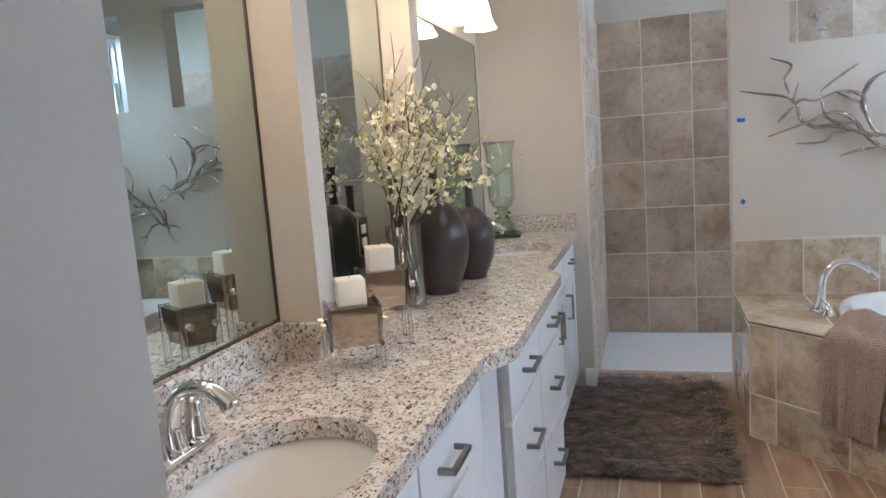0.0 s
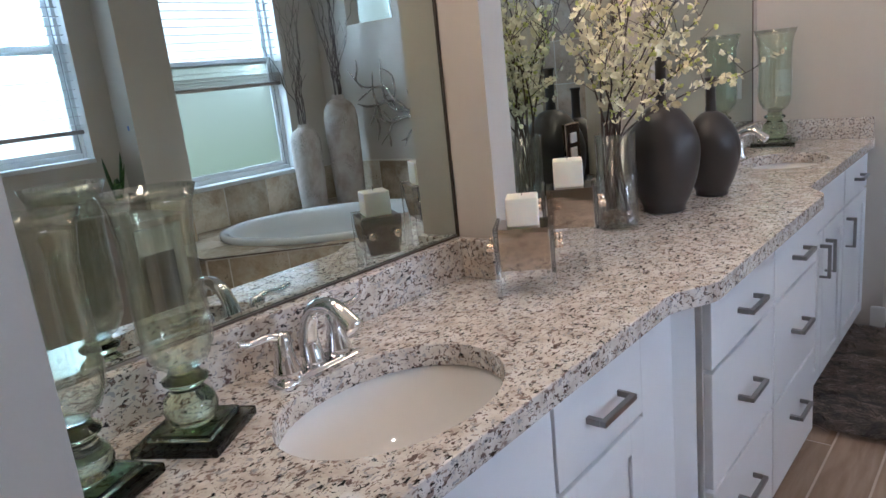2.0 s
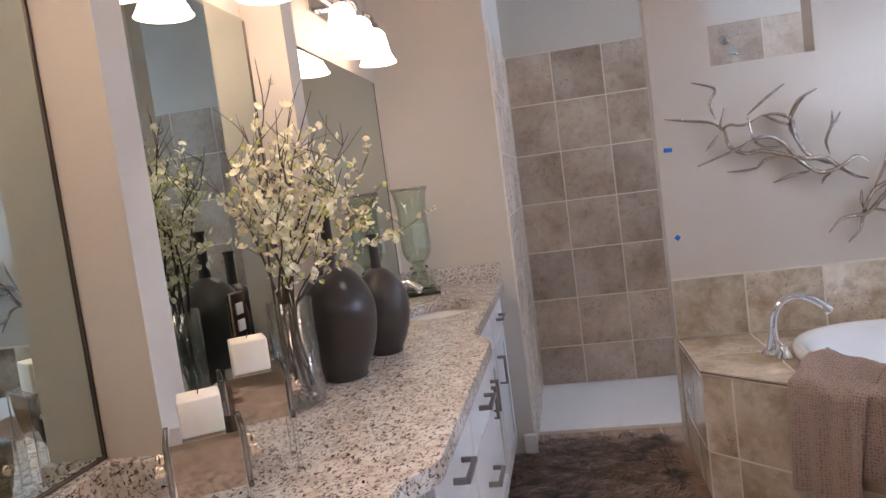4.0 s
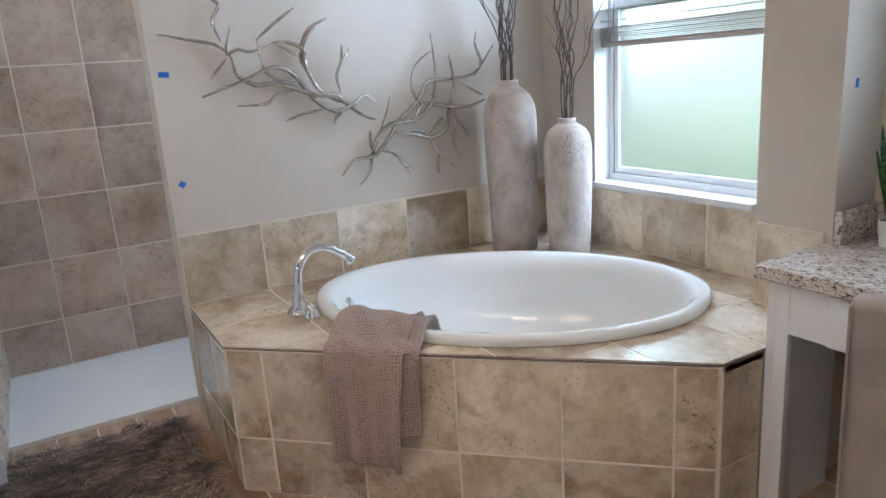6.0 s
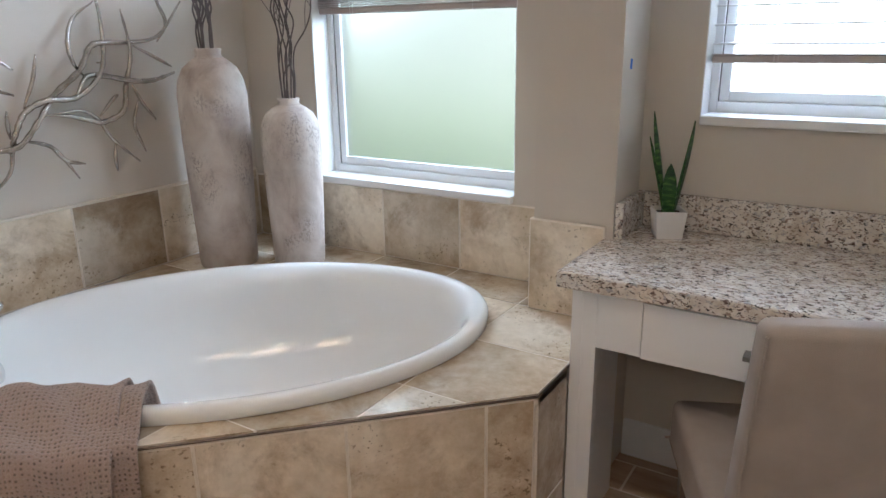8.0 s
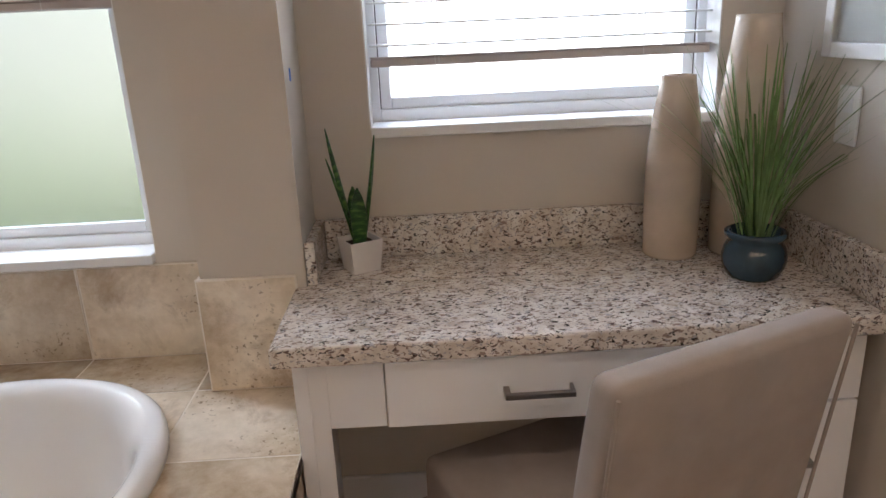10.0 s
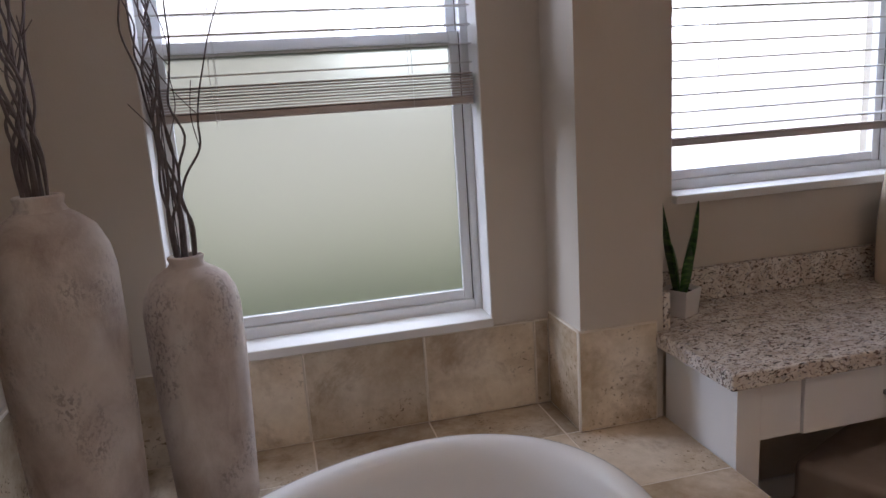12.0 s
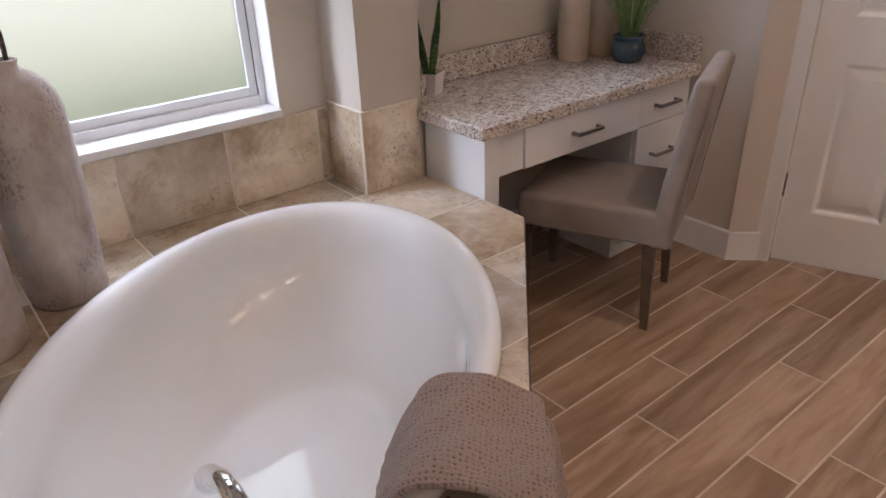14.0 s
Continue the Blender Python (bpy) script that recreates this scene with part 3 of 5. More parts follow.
tile_wall(platform, (1.571, 2.543, 0), 0, [0, 0.17], [0.0, 0.2, 0.511], 0.008, STONE)
edge = tube(bmesh.new(), [(0.509, 4.08, 0.513), (0.509, 3.574, 0.513), (1.567, 2.534, 0.513), (1.75, 2.534, 0.513)], 0.003, 6)
part("edge_trim", edge, DARKMETAL, platform, "thin dark metal edge strip")

# splash tiles round the tub
splash = structure("trim_splash", boxed(0.507, NORTH - 0.004, DECK, EAST, NORTH, SPLASH - 0.002), GROUT, "row of travertine splash tiles with a pale capped edge", "wall tiles")
tile_wall(splash, (0, NORTH - 0.003, 0), 0, [0.505, 0.816, 1.137, 1.455, 1.772, 2.09, 2.228], [DECK, SPLASH], 0.008, STONE)
tile_wall(splash, (EAST - 0.001, NORTH, 0), -90, [0.012, 0.32, 0.637, 0.957, 1.27, 1.312], [DECK, SPLASH - 0.022], 0.01, STONE)
tile_wall(splash, (EAST, 2.771, 0), 180, [0.012, 0.205], [DECK, SPLASH], 0.009, STONE)
tile_wall(splash, (2.034, 2.78, 0), -90, [0, 0.22], [DECK, SPLASH], 0.009, STONE)
part("edge_cap", boxed(0.505, NORTH - 0.013, SPLASH, 2.228, NORTH, SPLASH + 0.006, 0.002), GROUT, splash)


def oval_ring(bm, a, b, z, shift=0.0, seg=96):
    """A ring of the tub; shift moves it along the long axis."""
    return [bm.verts.new((TUB.x + (a * math.cos(t) + shift + b * math.sin(t)) / math.sqrt(2), TUB.y + (-a * math.cos(t) - shift + b * math.sin(t)) / math.sqrt(2), z))
            for t in (2 * math.pi * i / seg for i in range(seg))]


bm = bmesh.new()
tub_rim = [(0.004, DECK), (0.0, 0.524), (0.0, 0.541), (0.002, 0.549), (0.007, 0.5545), (0.014, 0.557), (0.022, 0.5573)]
rings = [oval_ring(bm, TA - i, TB - i, z) for i, z in tub_rim]
for k in range(1, 10):                      # the rim rolls over into the walls
    c = radians(8.6 * k)
    rings.append(oval_ring(bm, TA - 0.022 - 0.060 * math.sin(c), TB - 0.022 - 0.055 * math.sin(c), 0.5573 - 0.12 * (1 - math.cos(c))))
for k in range(1, 11):                      # hollow walls, most sloping at the back end
    t = k / 10
    rings.append(oval_ring(bm, TA - 0.0805 - 0.007 * t - 0.16 * t ** 1.9, TB - 0.0756 - 0.007 * t - 0.105 * t ** 1.9, 0.4639 - 0.2839 * t, -0.07 * t ** 1.8))
for t in (0.17, 0.34, 0.5, 0.67, 0.84, 1.0):   # soft curve into the flat floor
    rings.append(oval_ring(bm, TA - 0.2475 - 0.075 * t, TB - 0.1876 - 0.065 * t, 0.18 - 0.0425 * (1 - (1 - t) ** 2), -0.07))
for a, b in ((0.30, 0.18), (0.2, 0.12), (0.08, 0.05)):
    rings.append(oval_ring(bm, a, b, 0.1375, -0.07))
loft(bm, rings)
tub = thing("bathtub", pose(0, 0, 0), "oval white drop-in bathtub in the tiled platform", "bathtub")
part("shell", bm, ENAMEL, tub, "", True)
ov = part("overflow_plate", lathe(bmesh.new(), [(0.0, 0.012), (0.02, 0.011), (0.03, 0.006), (0.032, 0.0)], 28), CHROME, tub, "round chrome overflow plate", True)
od = Vector((1, -1, 0)).normalized()
op = Vector((TUB.x, TUB.y, 0)) - od * (TA - 0.096)
ov.matrix_world = Matrix.Translation((op.x, op.y, 0.468)) @ (od * 0.97 + Vector((0, 0, 0.22))).to_track_quat("Z", "Y").to_matrix().to_4x4()
dr = part("drain", lathe(bmesh.new(), [(0.0, 0.004), (0.025, 0.004), (0.032, 0.0)], 28, at=(TUB.x - 0.3 * od.x, TUB.y - 0.3 * od.y, 0.1378)), CHROME, tub, "chrome drain", True)

# ---- shower ----
structure("shower_pan", boxed(-0.19, 4.40, -0.004, EAST, BACK, 0.018, 0.004), PORCELAIN, "flat white shower floor", "shower floor")
shower = structure("trim_shower", boxed(-0.19, BACK - 0.003, 0.018, EAST, BACK, 2.06), GROUT, "taupe stone-look tiles of the shower walls", "wall tiles")
SV = [0.02, 0.26, 0.56, 0.86, 1.16, 1.46, 1.76, 2.06]
tile_wall(shower, (0, BACK - 0.002, 0), 0, [-0.18, 0.09, 0.39, 0.69, 0.99, 1.29, 1.59, 1.89, 2.23], SV, 0.008, STONE_DARK)
tile_wall(shower, (-0.189, NORTH + 0.002, 0), 90, [0.0, 0.3, 0.6, 0.9, 1.098], SV, 0.008, STONE_DARK)
tile_wall(shower, (EAST - 0.001, BACK, 0), -90, [0.0, 0.18, 0.48, 0.78, 0.99], SV, 0.008, STONE_DARK, 0.004, lambda a, b, c, d: b > 0.19 and a < 0.77 and d > 1.6)

# ---- vanity ----
def oval(cx, cy, rx, ry, n=40):
    return [(cx + rx * math.cos(2 * math.pi * i / n), cy + ry * math.sin(2 * math.pi * i / n)) for i in range(n)]


SINKS = [(-0.425, 1.33), (-0.445, 3.49)]


def slab_with_holes(outline, holes, z0, z1):
    bm = bmesh.new()
    edges = []
    for loop in [outline] + holes:
        vs = [bm.verts.new((x, y, z1)) for x, y in loop]
        edges += [bm.edges.new((vs[i], vs[(i + 1) % len(vs)])) for i in range(len(vs))]
    bmesh.ops.triangle_fill(bm, use_beauty=True, edges=edges)
    for h in holes:
        cx, cy = sum(p[0] for p in h) / len(h), sum(p[1] for p in h) / len(h)
        rx, ry = max(p[0] for p in h) - cx, max(p[1] for p in h) - cy
        inside = [f for f in bm.faces if ((f.calc_center_median().x - cx) / rx) ** 2 + ((f.calc_center_median().y - cy) / ry) ** 2 < 0.97]
        bmesh.ops.delete(bm, geom=inside, context="FACES")
    ext = bmesh.ops.extrude_face_region(bm, geom=bm.faces[:])
    bmesh.ops.translate(bm, vec=(0, 0, z0 - z1), verts=[v for v in ext["geom"] if isinstance(v, bmesh.types.BMVert)])
    return bm


def s_curve(x0, y0, x1, y1, n=8):
    return [(x0 + (x1 - x0) * (0.5 - 0.5 * math.cos(math.pi * i / n)), y0 + (y1 - y0) * i / n) for i in range(n + 1)]


outline = [(WEST + 0.001, 0.822), (-0.235, 0.822)] + s_curve(-0.235, 1.87, -0.18, 2.01) + s_curve(-0.18, 2.86, -0.245, 3.0) + [(-0.245, 4.088), (WEST + 0.001, 4.088)]
top = thing("vanity_countertop", pose(0, 0, 0), "long cream granite vanity top with a shallow bowed middle", "countertop")
slab = part("slab", slab_with_holes(outline, [oval(x, y, 0.145, 0.195) for x, y in SINKS], 0.83, COUNTER), GRANITE, top)
bv = slab.modifiers.new("eased_edge", "BEVEL")
bv.width, bv.segments, bv.limit_method, bv.angle_limit = 0.007, 3, "ANGLE", radians(50)
for nm, args in (("backsplash", (WEST + 0.001, 0.822, -0.69, 1.84)), ("backsplash", (WEST + 0.001, 1.946, -0.69, 2.655)), ("backsplash", (WEST + 0.001, 2.766, -0.69, 4.062)),
                 ("side_splash", (WEST + 0.001, 1.842, -0.605, 1.864)), ("side_splash", (WEST + 0.001, 2.657, -0.605, 2.679)), ("side_splash", (WEST + 0.001, 4.064, -0.25, 4.088))):
    part(nm, boxed(args[0], args[1], COUNTER + 0.0005, args[2], args[3], 0.958, 0.003), GRANITE, top)

for x, y in SINKS:
    s = thing("undermount_sink", pose(x, y, COUNTER), "oval white undermount sink in the granite top", "sink", "vanity sinks")
    bm, prof = bmesh.new(), [(0.012, -0.041), (0.004, -0.044), (-0.006, -0.06), (-0.022, -0.09), (-0.05, -0.125), (-0.085, -0.15), (-0.12, -0.158)]
    rings = [[bm.verts.new((px, py, z)) for px, py in oval(0, 0, 0.145 + i, 0.195 + i, 48)] for i, z in prof]
    loft(bm, rings)
    part("bowl", bm, PORCELAIN, s, "", True)
    part("drain", lathe(bmesh.new(), [(0.0, 0.003), (0.018, 0.003), (0.022, 0.0)], 24, at=(0, 0, -0.158)), CHROME, s, "chrome drain", True)


def front_panel(parent, y0, y1, z0, z1, shaker, x=0.0, name="drawer_front"):
    """A cabinet front that faces +x; x is its back."""
    g = 0.002
    if not shaker:
        return part(name, boxed(x, y0 + g, z0 + g, x + 0.019, y1 - g, z1 - g, 0.002), CABINET, parent)
    bm = boxed(x, y0 + g, z0 + g, x + 0.011, y1 - g, z1 - g)
    r = 0.055
    for a, b, c, d in ((y0 + g, y0 + r, z0 + g, z1 - g), (y1 - r, y1 - g, z0 + g, z1 - g), (y0 + r, y1 - r, z0 + g, z0 + r), (y0 + r, y1 - r, z1 - r, z1 - g)):
        box(bm, x + 0.011, a, c, x + 0.019, b, d, 0.0015)
    return part(name, bm, CABINET, parent)


def on_front(y, z, upright=False, x=0.019):
    """Pose of a handle on a front that faces +x."""
    return pose(x, y, z) @ pose(0, 0, 0, 0, 0, 90) @ (pose(0, 0, 0, 0, 90, 0) if upright else pose(0, 0, 0))


def base_unit(y0, y1, xf, label, fronts, top=0.829, group="vanity cabinets"):
    """A vanity base cabinet; fronts: (y0, y1, z0, z1, shaker, handle y, handle z, upright)."""
    u = thing("vanity_cabinet", pose(xf, 0, 0), label, "cabinet", group)
    depth = WEST + 0.002 - xf
    part("carcass", boxed(depth, y0, 0.095, 0, y1, top), CABINET, u)
    if top < 0.829:
        part("front_rail", boxed(-0.02, y0, top, 0, y1, 0.829), CABINET, u)
    part("toe_kick", boxed(depth, y0, 0.0, -0.06, y1, 0.095), CABINET, u)
    for f in fronts:
        p = front_panel(u, *f[:5], name="door" if f[4] else "drawer_front")
        if f[5] is not None:
            handle(p, on_front(f[5], f[6], f[7]), 0.118)
    return u


NEAR, MID, FAR = -0.275, -0.222, -0.285
base_unit(0.824, 1.485, NEAR, "white sink cabinet with a plain false front and two doors", [
    (0.86, 1.485, 0.66, 0.815, False, None, 0, False), (0.86, 1.17, 0.11, 0.655, True, 1.13, 0.55, True), (1.175, 1.485, 0.11, 0.655, True, 1.215, 0.55, True)], 0.69)
base_unit(1.487, 1.81, NEAR, "white vanity cabinet with one drawer above a door", [
    (1.49, 1.80, 0.66, 0.815, False, 1.645, 0.745, False), (1.49, 1.80, 0.11, 0.655, True, 1.53, 0.55, True)], 0.69)
bm = prism(bmesh.new(), [(NEAR - 0.1, 1.812), (NEAR + 0.012, 1.812), (NEAR + 0.012, 1.955), (MID - 0.008, 1.997), (NEAR - 0.1, 1.997)], 0.095, 0.815)
filler = thing("filler_panel", pose(0, 0, 0), "plain white filler panel beside the bowed drawers", "cabinet panel")
part("panel", bm, CABINET, filler)
part("toe_kick", boxed(NEAR - 0.1, 1.812, 0.0, NEAR - 0.05, 2.008, 0.095), CABINET, filler)
part("top_rail", boxed(NEAR - 0.1, 1.812, 0.815, NEAR, 2.008, 0.829), CABINET, filler)
base_unit(2.012, 2.46, MID, "white three-drawer vanity cabinet with slab fronts", [
    (2.014, 2.458, z0, z1, False, 2.236, hz, False) for z0, z1, hz in ((0.665, 0.82, 0.745), (0.385, 0.66, 0.535), (0.105, 0.38, 0.275))])
base_unit(2.462, 2.905, MID, "white three-drawer vanity cabinet with slab fronts", [
    (2.464, 2.903, z0, z1, False, 2.684, hz, False) for z0, z1, hz in ((0.665, 0.82, 0.745), (0.385, 0.66, 0.535), (0.105, 0.38, 0.275))])
base_unit(2.91, 3.62, FAR, "white sink cabinet with a plain false front and two doors", [
    (2.96, 3.61, 0.67, 0.82, False, None, 0, False), (2.96, 3.283, 0.11, 0.665, True, 3.245, 0.56, True), (3.287, 3.61, 0.11, 0.665, True, 3.325, 0.56, True)], 0.69)
base_unit(3.622, 4.086, FAR, "white vanity cabinet with one drawer above a door", [
    (3.625, 4.06, 0.67, 0.82, False, 3.85, 0.745, False), (3.625, 4.06, 0.11, 0.665, True, 3.67, 0.56, True)], 0.69)

# mirrors
for i, (y0, y1) in enumerate(((0.822, 1.863), (1.947, 2.678), (2.767, 4.01))):
    m = thing("wall_mirror", pose(WEST, (y0 + y1) / 2, 0.96), "large frameless wall mirror above the granite vanity", "mirror", "vanity mirrors")
    h = (y1 - y0) / 2
    bm, e = bmesh.new(), 0.012
    a = [bm.verts.new(p) for p in ((0.0005, -h, 0), (0.0005, h, 0), (0.0005, h, 0.89), (0.0005, -h, 0.89))]
    b = [bm.verts.new(p) for p in ((0.005, -h, 0), (0.005, h, 0), (0.005, h, 0.89), (0.005, -h, 0.89))]
    c = [bm.verts.new(p) for p in ((0.007, -h + e, e), (0.007, h - e, e), (0.007, h - e, 0.89 - e), (0.007, -h + e, 0.89 - e))]
    for p, q in ((a, b), (b, c)):
        for k in range(4):
            bm.faces.new((p[k], p[(k + 1) % 4], q[(k + 1) % 4], q[k]))
    bm.faces.new(c)
    bm.faces.new(a[::-1])
    part("glass", bm, MIRROR, m)
    bm = boxed(0.0005, -h, -0.0015, 0.009, h, 0.0025)
    box(bm, 0.0005, h - 0.0035, 0.0025, 0.009, h - 0.0005, 0.885)
    part("edge_channel", bm, DARKMETAL, m, "thin dark mirror edge")


def vanity_light(y):
    """A bar light with three flared opal shades."""
    l = thing("vanity_light", pose(WEST, y, 2.03), "chrome vanity bar light with lit flared opal glass shades", "wall lamp", "vanity lights")
    part("back_plate", boxed(0.0, -0.14, -0.035, 0.018, 0.14, 0.035, 0.006), CHROME, l)
    part("bar", tube(bmesh.new(), [(0.06, -0.24, 0.0), (0.06, 0.24, 0.0)], 0.009, 10), CHROME, l, "", True)
    part("arm", tube(bmesh.new(), [(0.015, 0, 0), (0.06, 0, 0)], 0.012, 10), CHROME, l, "", True)
    for k in (-1, 0, 1):
        p = smooth_path([(0.06, k * 0.21, 0.0), (0.1, k * 0.21, 0.015), (0.14, k * 0.21, 0.0), (0.145, k * 0.21, -0.045)], 5)
        arm = part("shade_arm", tube(bmesh.new(), p, 0.007, 8), CHROME, l, "", True)
        part("socket", lathe(bmesh.new(), [(0.0, -0.03), (0.02, -0.03), (0.024, -0.06), (0.0, -0.06)], 18, at=(0.145, k * 0.21, 0)), CHROME, arm, "", True)
        prof = [(0.026, -0.055), (0.04, -0.07), (0.047, -0.105), (0.054, -0.145), (0.072, -0.182), (0.074, -0.183), (0.068, -0.179), (0.05, -0.143), (0.043, -0.105), (0.036, -0.073)]
        part("shade", lathe(bmesh.new(), prof, 28, at=(0.145, k * 0.21, 0), cap=False), OPAL, l, "lit opal glass shade", True)
    return l


for y in (1.35, 2.31, 3.37):
    vanity_light(y)
LENS = glowing("lit_lens", (1.0, 0.8, 0.6), 12.0)


def downlight(x, y, power, label):
    """A recessed can: trim ring, lens and the beam that its reflector throws down."""
    dl = thing("recessed_downlight", pose(x, y, CEILING), label, "ceiling light", "recessed downlights")
    part("ring", lathe(bmesh.new(), [(0.055, 0.0), (0.085, 0.0), (0.083, -0.006), (0.06, -0.006), (0.055, 0.0)], 32, cap=False), TRIM, dl, "", True)
    part("lens", lathe(bmesh.new(), [(0.0, -0.003), (0.054, -0.003), (0.054, -0.001), (0.0, -0.001)], 32), LENS, dl, "lit lens", True)
    beam = new("downlight_beam", bpy.data.lights.new("downlight_beam", "SPOT"))
    beam.data.energy, beam.data.color, beam.data.shadow_soft_size = power, (1.0, 0.8, 0.6), 0.05
    beam.data.spot_size, beam.data.spot_blend = radians(95), 0.8
    beam.matrix_world = pose(x, y, CEILING - 0.012)


# the first downlight is an unseen fill, added to brighten floor and door
downlight(0.52, 2.0, 42.0, "added unseen ceiling downlight that brightens the plank floor and door")
downlight(1.42, 3.38, 14.0, "small lit recessed ceiling downlight above the tub")

# ---- dressing table ----
desk = thing("dressing_table", pose(0, 0, 0), "built-in white dressing table with knee space and drawers", "desk")
part("end_panel", boxed(1.742, 2.505, 0.0, 2.033, 2.532, 0.719), CABINET, desk)
part("front_stile", boxed(1.7425, 2.4705, 0.0, 1.762, 2.5046, 0.719), CABINET, desk)
part("apron", boxed(1.7425, 2.365, 0.578, 1.762, 2.4701, 0.719), CABINET, desk)
part("drawer_box", boxed(1.762, 1.79, 0.60, 2.15, 2.36, 0.70), CABINET, desk)
df = part("drawer_front", boxed(1.735, 1.775, 0.577, 1.755, 2.362, 0.712, 0.002), CABINET, desk)
handle(df, pose(1.735, 2.08, 0.645, 0, 0, -90), 0.13)
part("side_cabinet", boxed(1.765, 1.45, 0.09, 2.198, 1.765, 0.719), CABINET, desk)
part("toe_kick", boxed(1.82, 1.45, 0.0, 2.198, 1.765, 0.09), CABINET, desk)
for z0, z1 in ((0.575, 0.712), (0.335, 0.57), (0.1, 0.33)):
    f = part("drawer_front", boxed(1.745, 1.455, z0, 1.764, 1.762, z1, 0.002), CABINET, desk)
    handle(f, pose(1.745, 1.61, (z0 + z1) / 2, 0, 0, -90), 0.13)
dtop = thing("granite_desktop", pose(0, 0, 0), "cream granite desktop with low splash on a white dressing table", "countertop")
part("slab", boxed(1.715, 1.438, 0.72, 2.034, 2.565, DESK, 0.006, 3), GRANITE, dtop)
part("slab", boxed(2.034, 1.438, 0.72, 2.238, 2.538, DESK), GRANITE, dtop)
part("backsplash", boxed(2.214, 1.445, DESK, 2.238, 2.515, 0.858, 0.003), GRANITE, dtop)
part("side_splash", boxed(1.735, 1.421, DESK, 2.238, 1.444, 0.858, 0.003), GRANITE, dtop)
part("side_splash", boxed(2.036, 2.516, DESK, 2.238, 2.538, 0.858, 0.003), GRANITE, dtop)

# ---- loose things: materials ----
DARK_GLAZE = mottled("dark_bronze_glaze", (0.048, 0.040, 0.036), 0.32, 0.0, 0.04, 14.0, 60.0, 0.0)
BLUE_GLAZE = mottled("blue_glaze", (0.03, 0.065, 0.10), 0.15, 0, 0.35, 12.0, 50.0, 0.03, 0.6)
CREAM_GLAZE = mottled("cream_crackle_glaze", (0.56, 0.46, 0.36), 0.12, 0, 0.1, 9.0, 90.0, 0.06, 0.6)
WHITE_CERAMIC = mottled("matt_white_ceramic", (0.74, 0.71, 0.69), 0.5, 0, 0.04, 9.0, 60.0, 0.05)
WAX = mottled("ivory_wax", (0.84, 0.78, 0.66), 0.45, 0, 0.04, 20.0, 60.0, 0.05)
WAX.node_tree.nodes["Principled BSDF"].inputs["Subsurface Weight"].default_value = 0.25
WAX.node_tree.nodes["Principled BSDF"].inputs["Subsurface Radius"].default_value = (0.02, 0.012, 0.006)
TWIG = mottled("dark_twig_bark", (0.075, 0.052, 0.043), 0.7, 0, 0.3, 30.0, 150.0, 0.3)
GREYTWIG = mottled("grey_twig_bark", (0.13, 0.105, 0.10), 0.75, 0, 0.3, 30.0, 150.0, 0.3)
PETAL = mottled("cream_petal", (0.85, 0.79, 0.55), 0.6, 0, 0.12, 30.0, 200.0, 0.1)
BUD = mottled("yellow_green_bud", (0.60, 0.62, 0.18), 0.6, 0, 0.15, 30.0, 200.0, 0.1)


def banded_leaf():
    """Dark green leaf with pale uneven cross bands."""
    m, nt, b = nodes_of("banded_green_leaf")
    vec, rnd = shifted(nt, coords(nt, (0.25, 0.25, 1.0)))
    col = ramp(nt, noise_tex(nt, vec, 95.0, 3.0, 0.6), [(0.36, (0.012, 0.045, 0.014)), (0.52, (0.03, 0.105, 0.022)), (0.68, (0.12, 0.23, 0.05))])
    nt.links.new(col, b.inputs["Base Color"])
    b.inputs["Roughness"].default_value = 0.38
    return m


LEAF = banded_leaf()

GRASS = mottled("green_grass_blade", (0.15, 0.25, 0.08), 0.5, 0, 0.35, 25.0, 150.0, 0.05)
PEBBLE = mottled("brown_pebble", (0.2, 0.12, 0.075), 0.45, 0, 0.5, 60.0, 150.0, 0.1)
ARTMETAL = mottled("champagne_silver_metal", (0.47, 0.425, 0.375), 0.24, 1.0, 0.3, 22.0, 110.0, 0.12)
TAPE = mottled("blue_masking_tape", (0.02, 0.13, 0.55), 0.6, 0, 0.1, 40.0, 200.0, 0.1)
CHAIRCLOTH = mottled("taupe_linen", (0.33, 0.28, 0.245), 0.9, 0, 0.08, 12.0, 500.0, 0.3, 0.2)
LEGWOOD = mottled("grey_brown_wood", (0.12, 0.085, 0.06), 0.45, 0, 0.25, 25.0, 120.0, 0.1)
SOIL = mottled("dark_soil", (0.05, 0.035, 0.025), 0.95, 0, 0.4, 60.0, 200.0, 0.5)
PAPER = mottled("pale_print", (0.66, 0.66, 0.63), 0.8, 0, 0.1, 5.0, 60.0, 0.02)


def chalky():
    """Whitewashed rough clay with worn brown-grey patches."""
    m, nt, b = nodes_of("whitewashed_clay")
    vec, rnd = shifted(nt, coords(nt, (1, 1, 0.7)))
    col = ramp(nt, noise_tex(nt, vec, 9.0, 5.0, 0.6, 0.5), [(0.3, (0.38, 0.305, 0.26)), (0.5, (0.55, 0.48, 0.43)), (0.7, (0.67, 0.615, 0.56))])
    area = ramp(nt, noise_tex(nt, vec, 8.0, 3.0, 0.6), [(0.51, (0, 0, 0)), (0.66, (0.95, 0.95, 0.95))])
    fleck = ramp(nt, noise_tex(nt, vec, 130.0, 3.0, 0.7), [(0.5, (0, 0, 0)), (0.58, (1, 1, 1))])
    col = mix(nt, mix(nt, 1.0, area, fleck, "MULTIPLY"), col, (0.30, 0.255, 0.23))
    nt.links.new(col, b.inputs["Base Color"])
    b.inputs["Roughness"].default_value = 0.9
    bump(nt, b, noise_tex(nt, vec, 90.0, 5.0, 0.7), 0.5, 0.003)
    return m


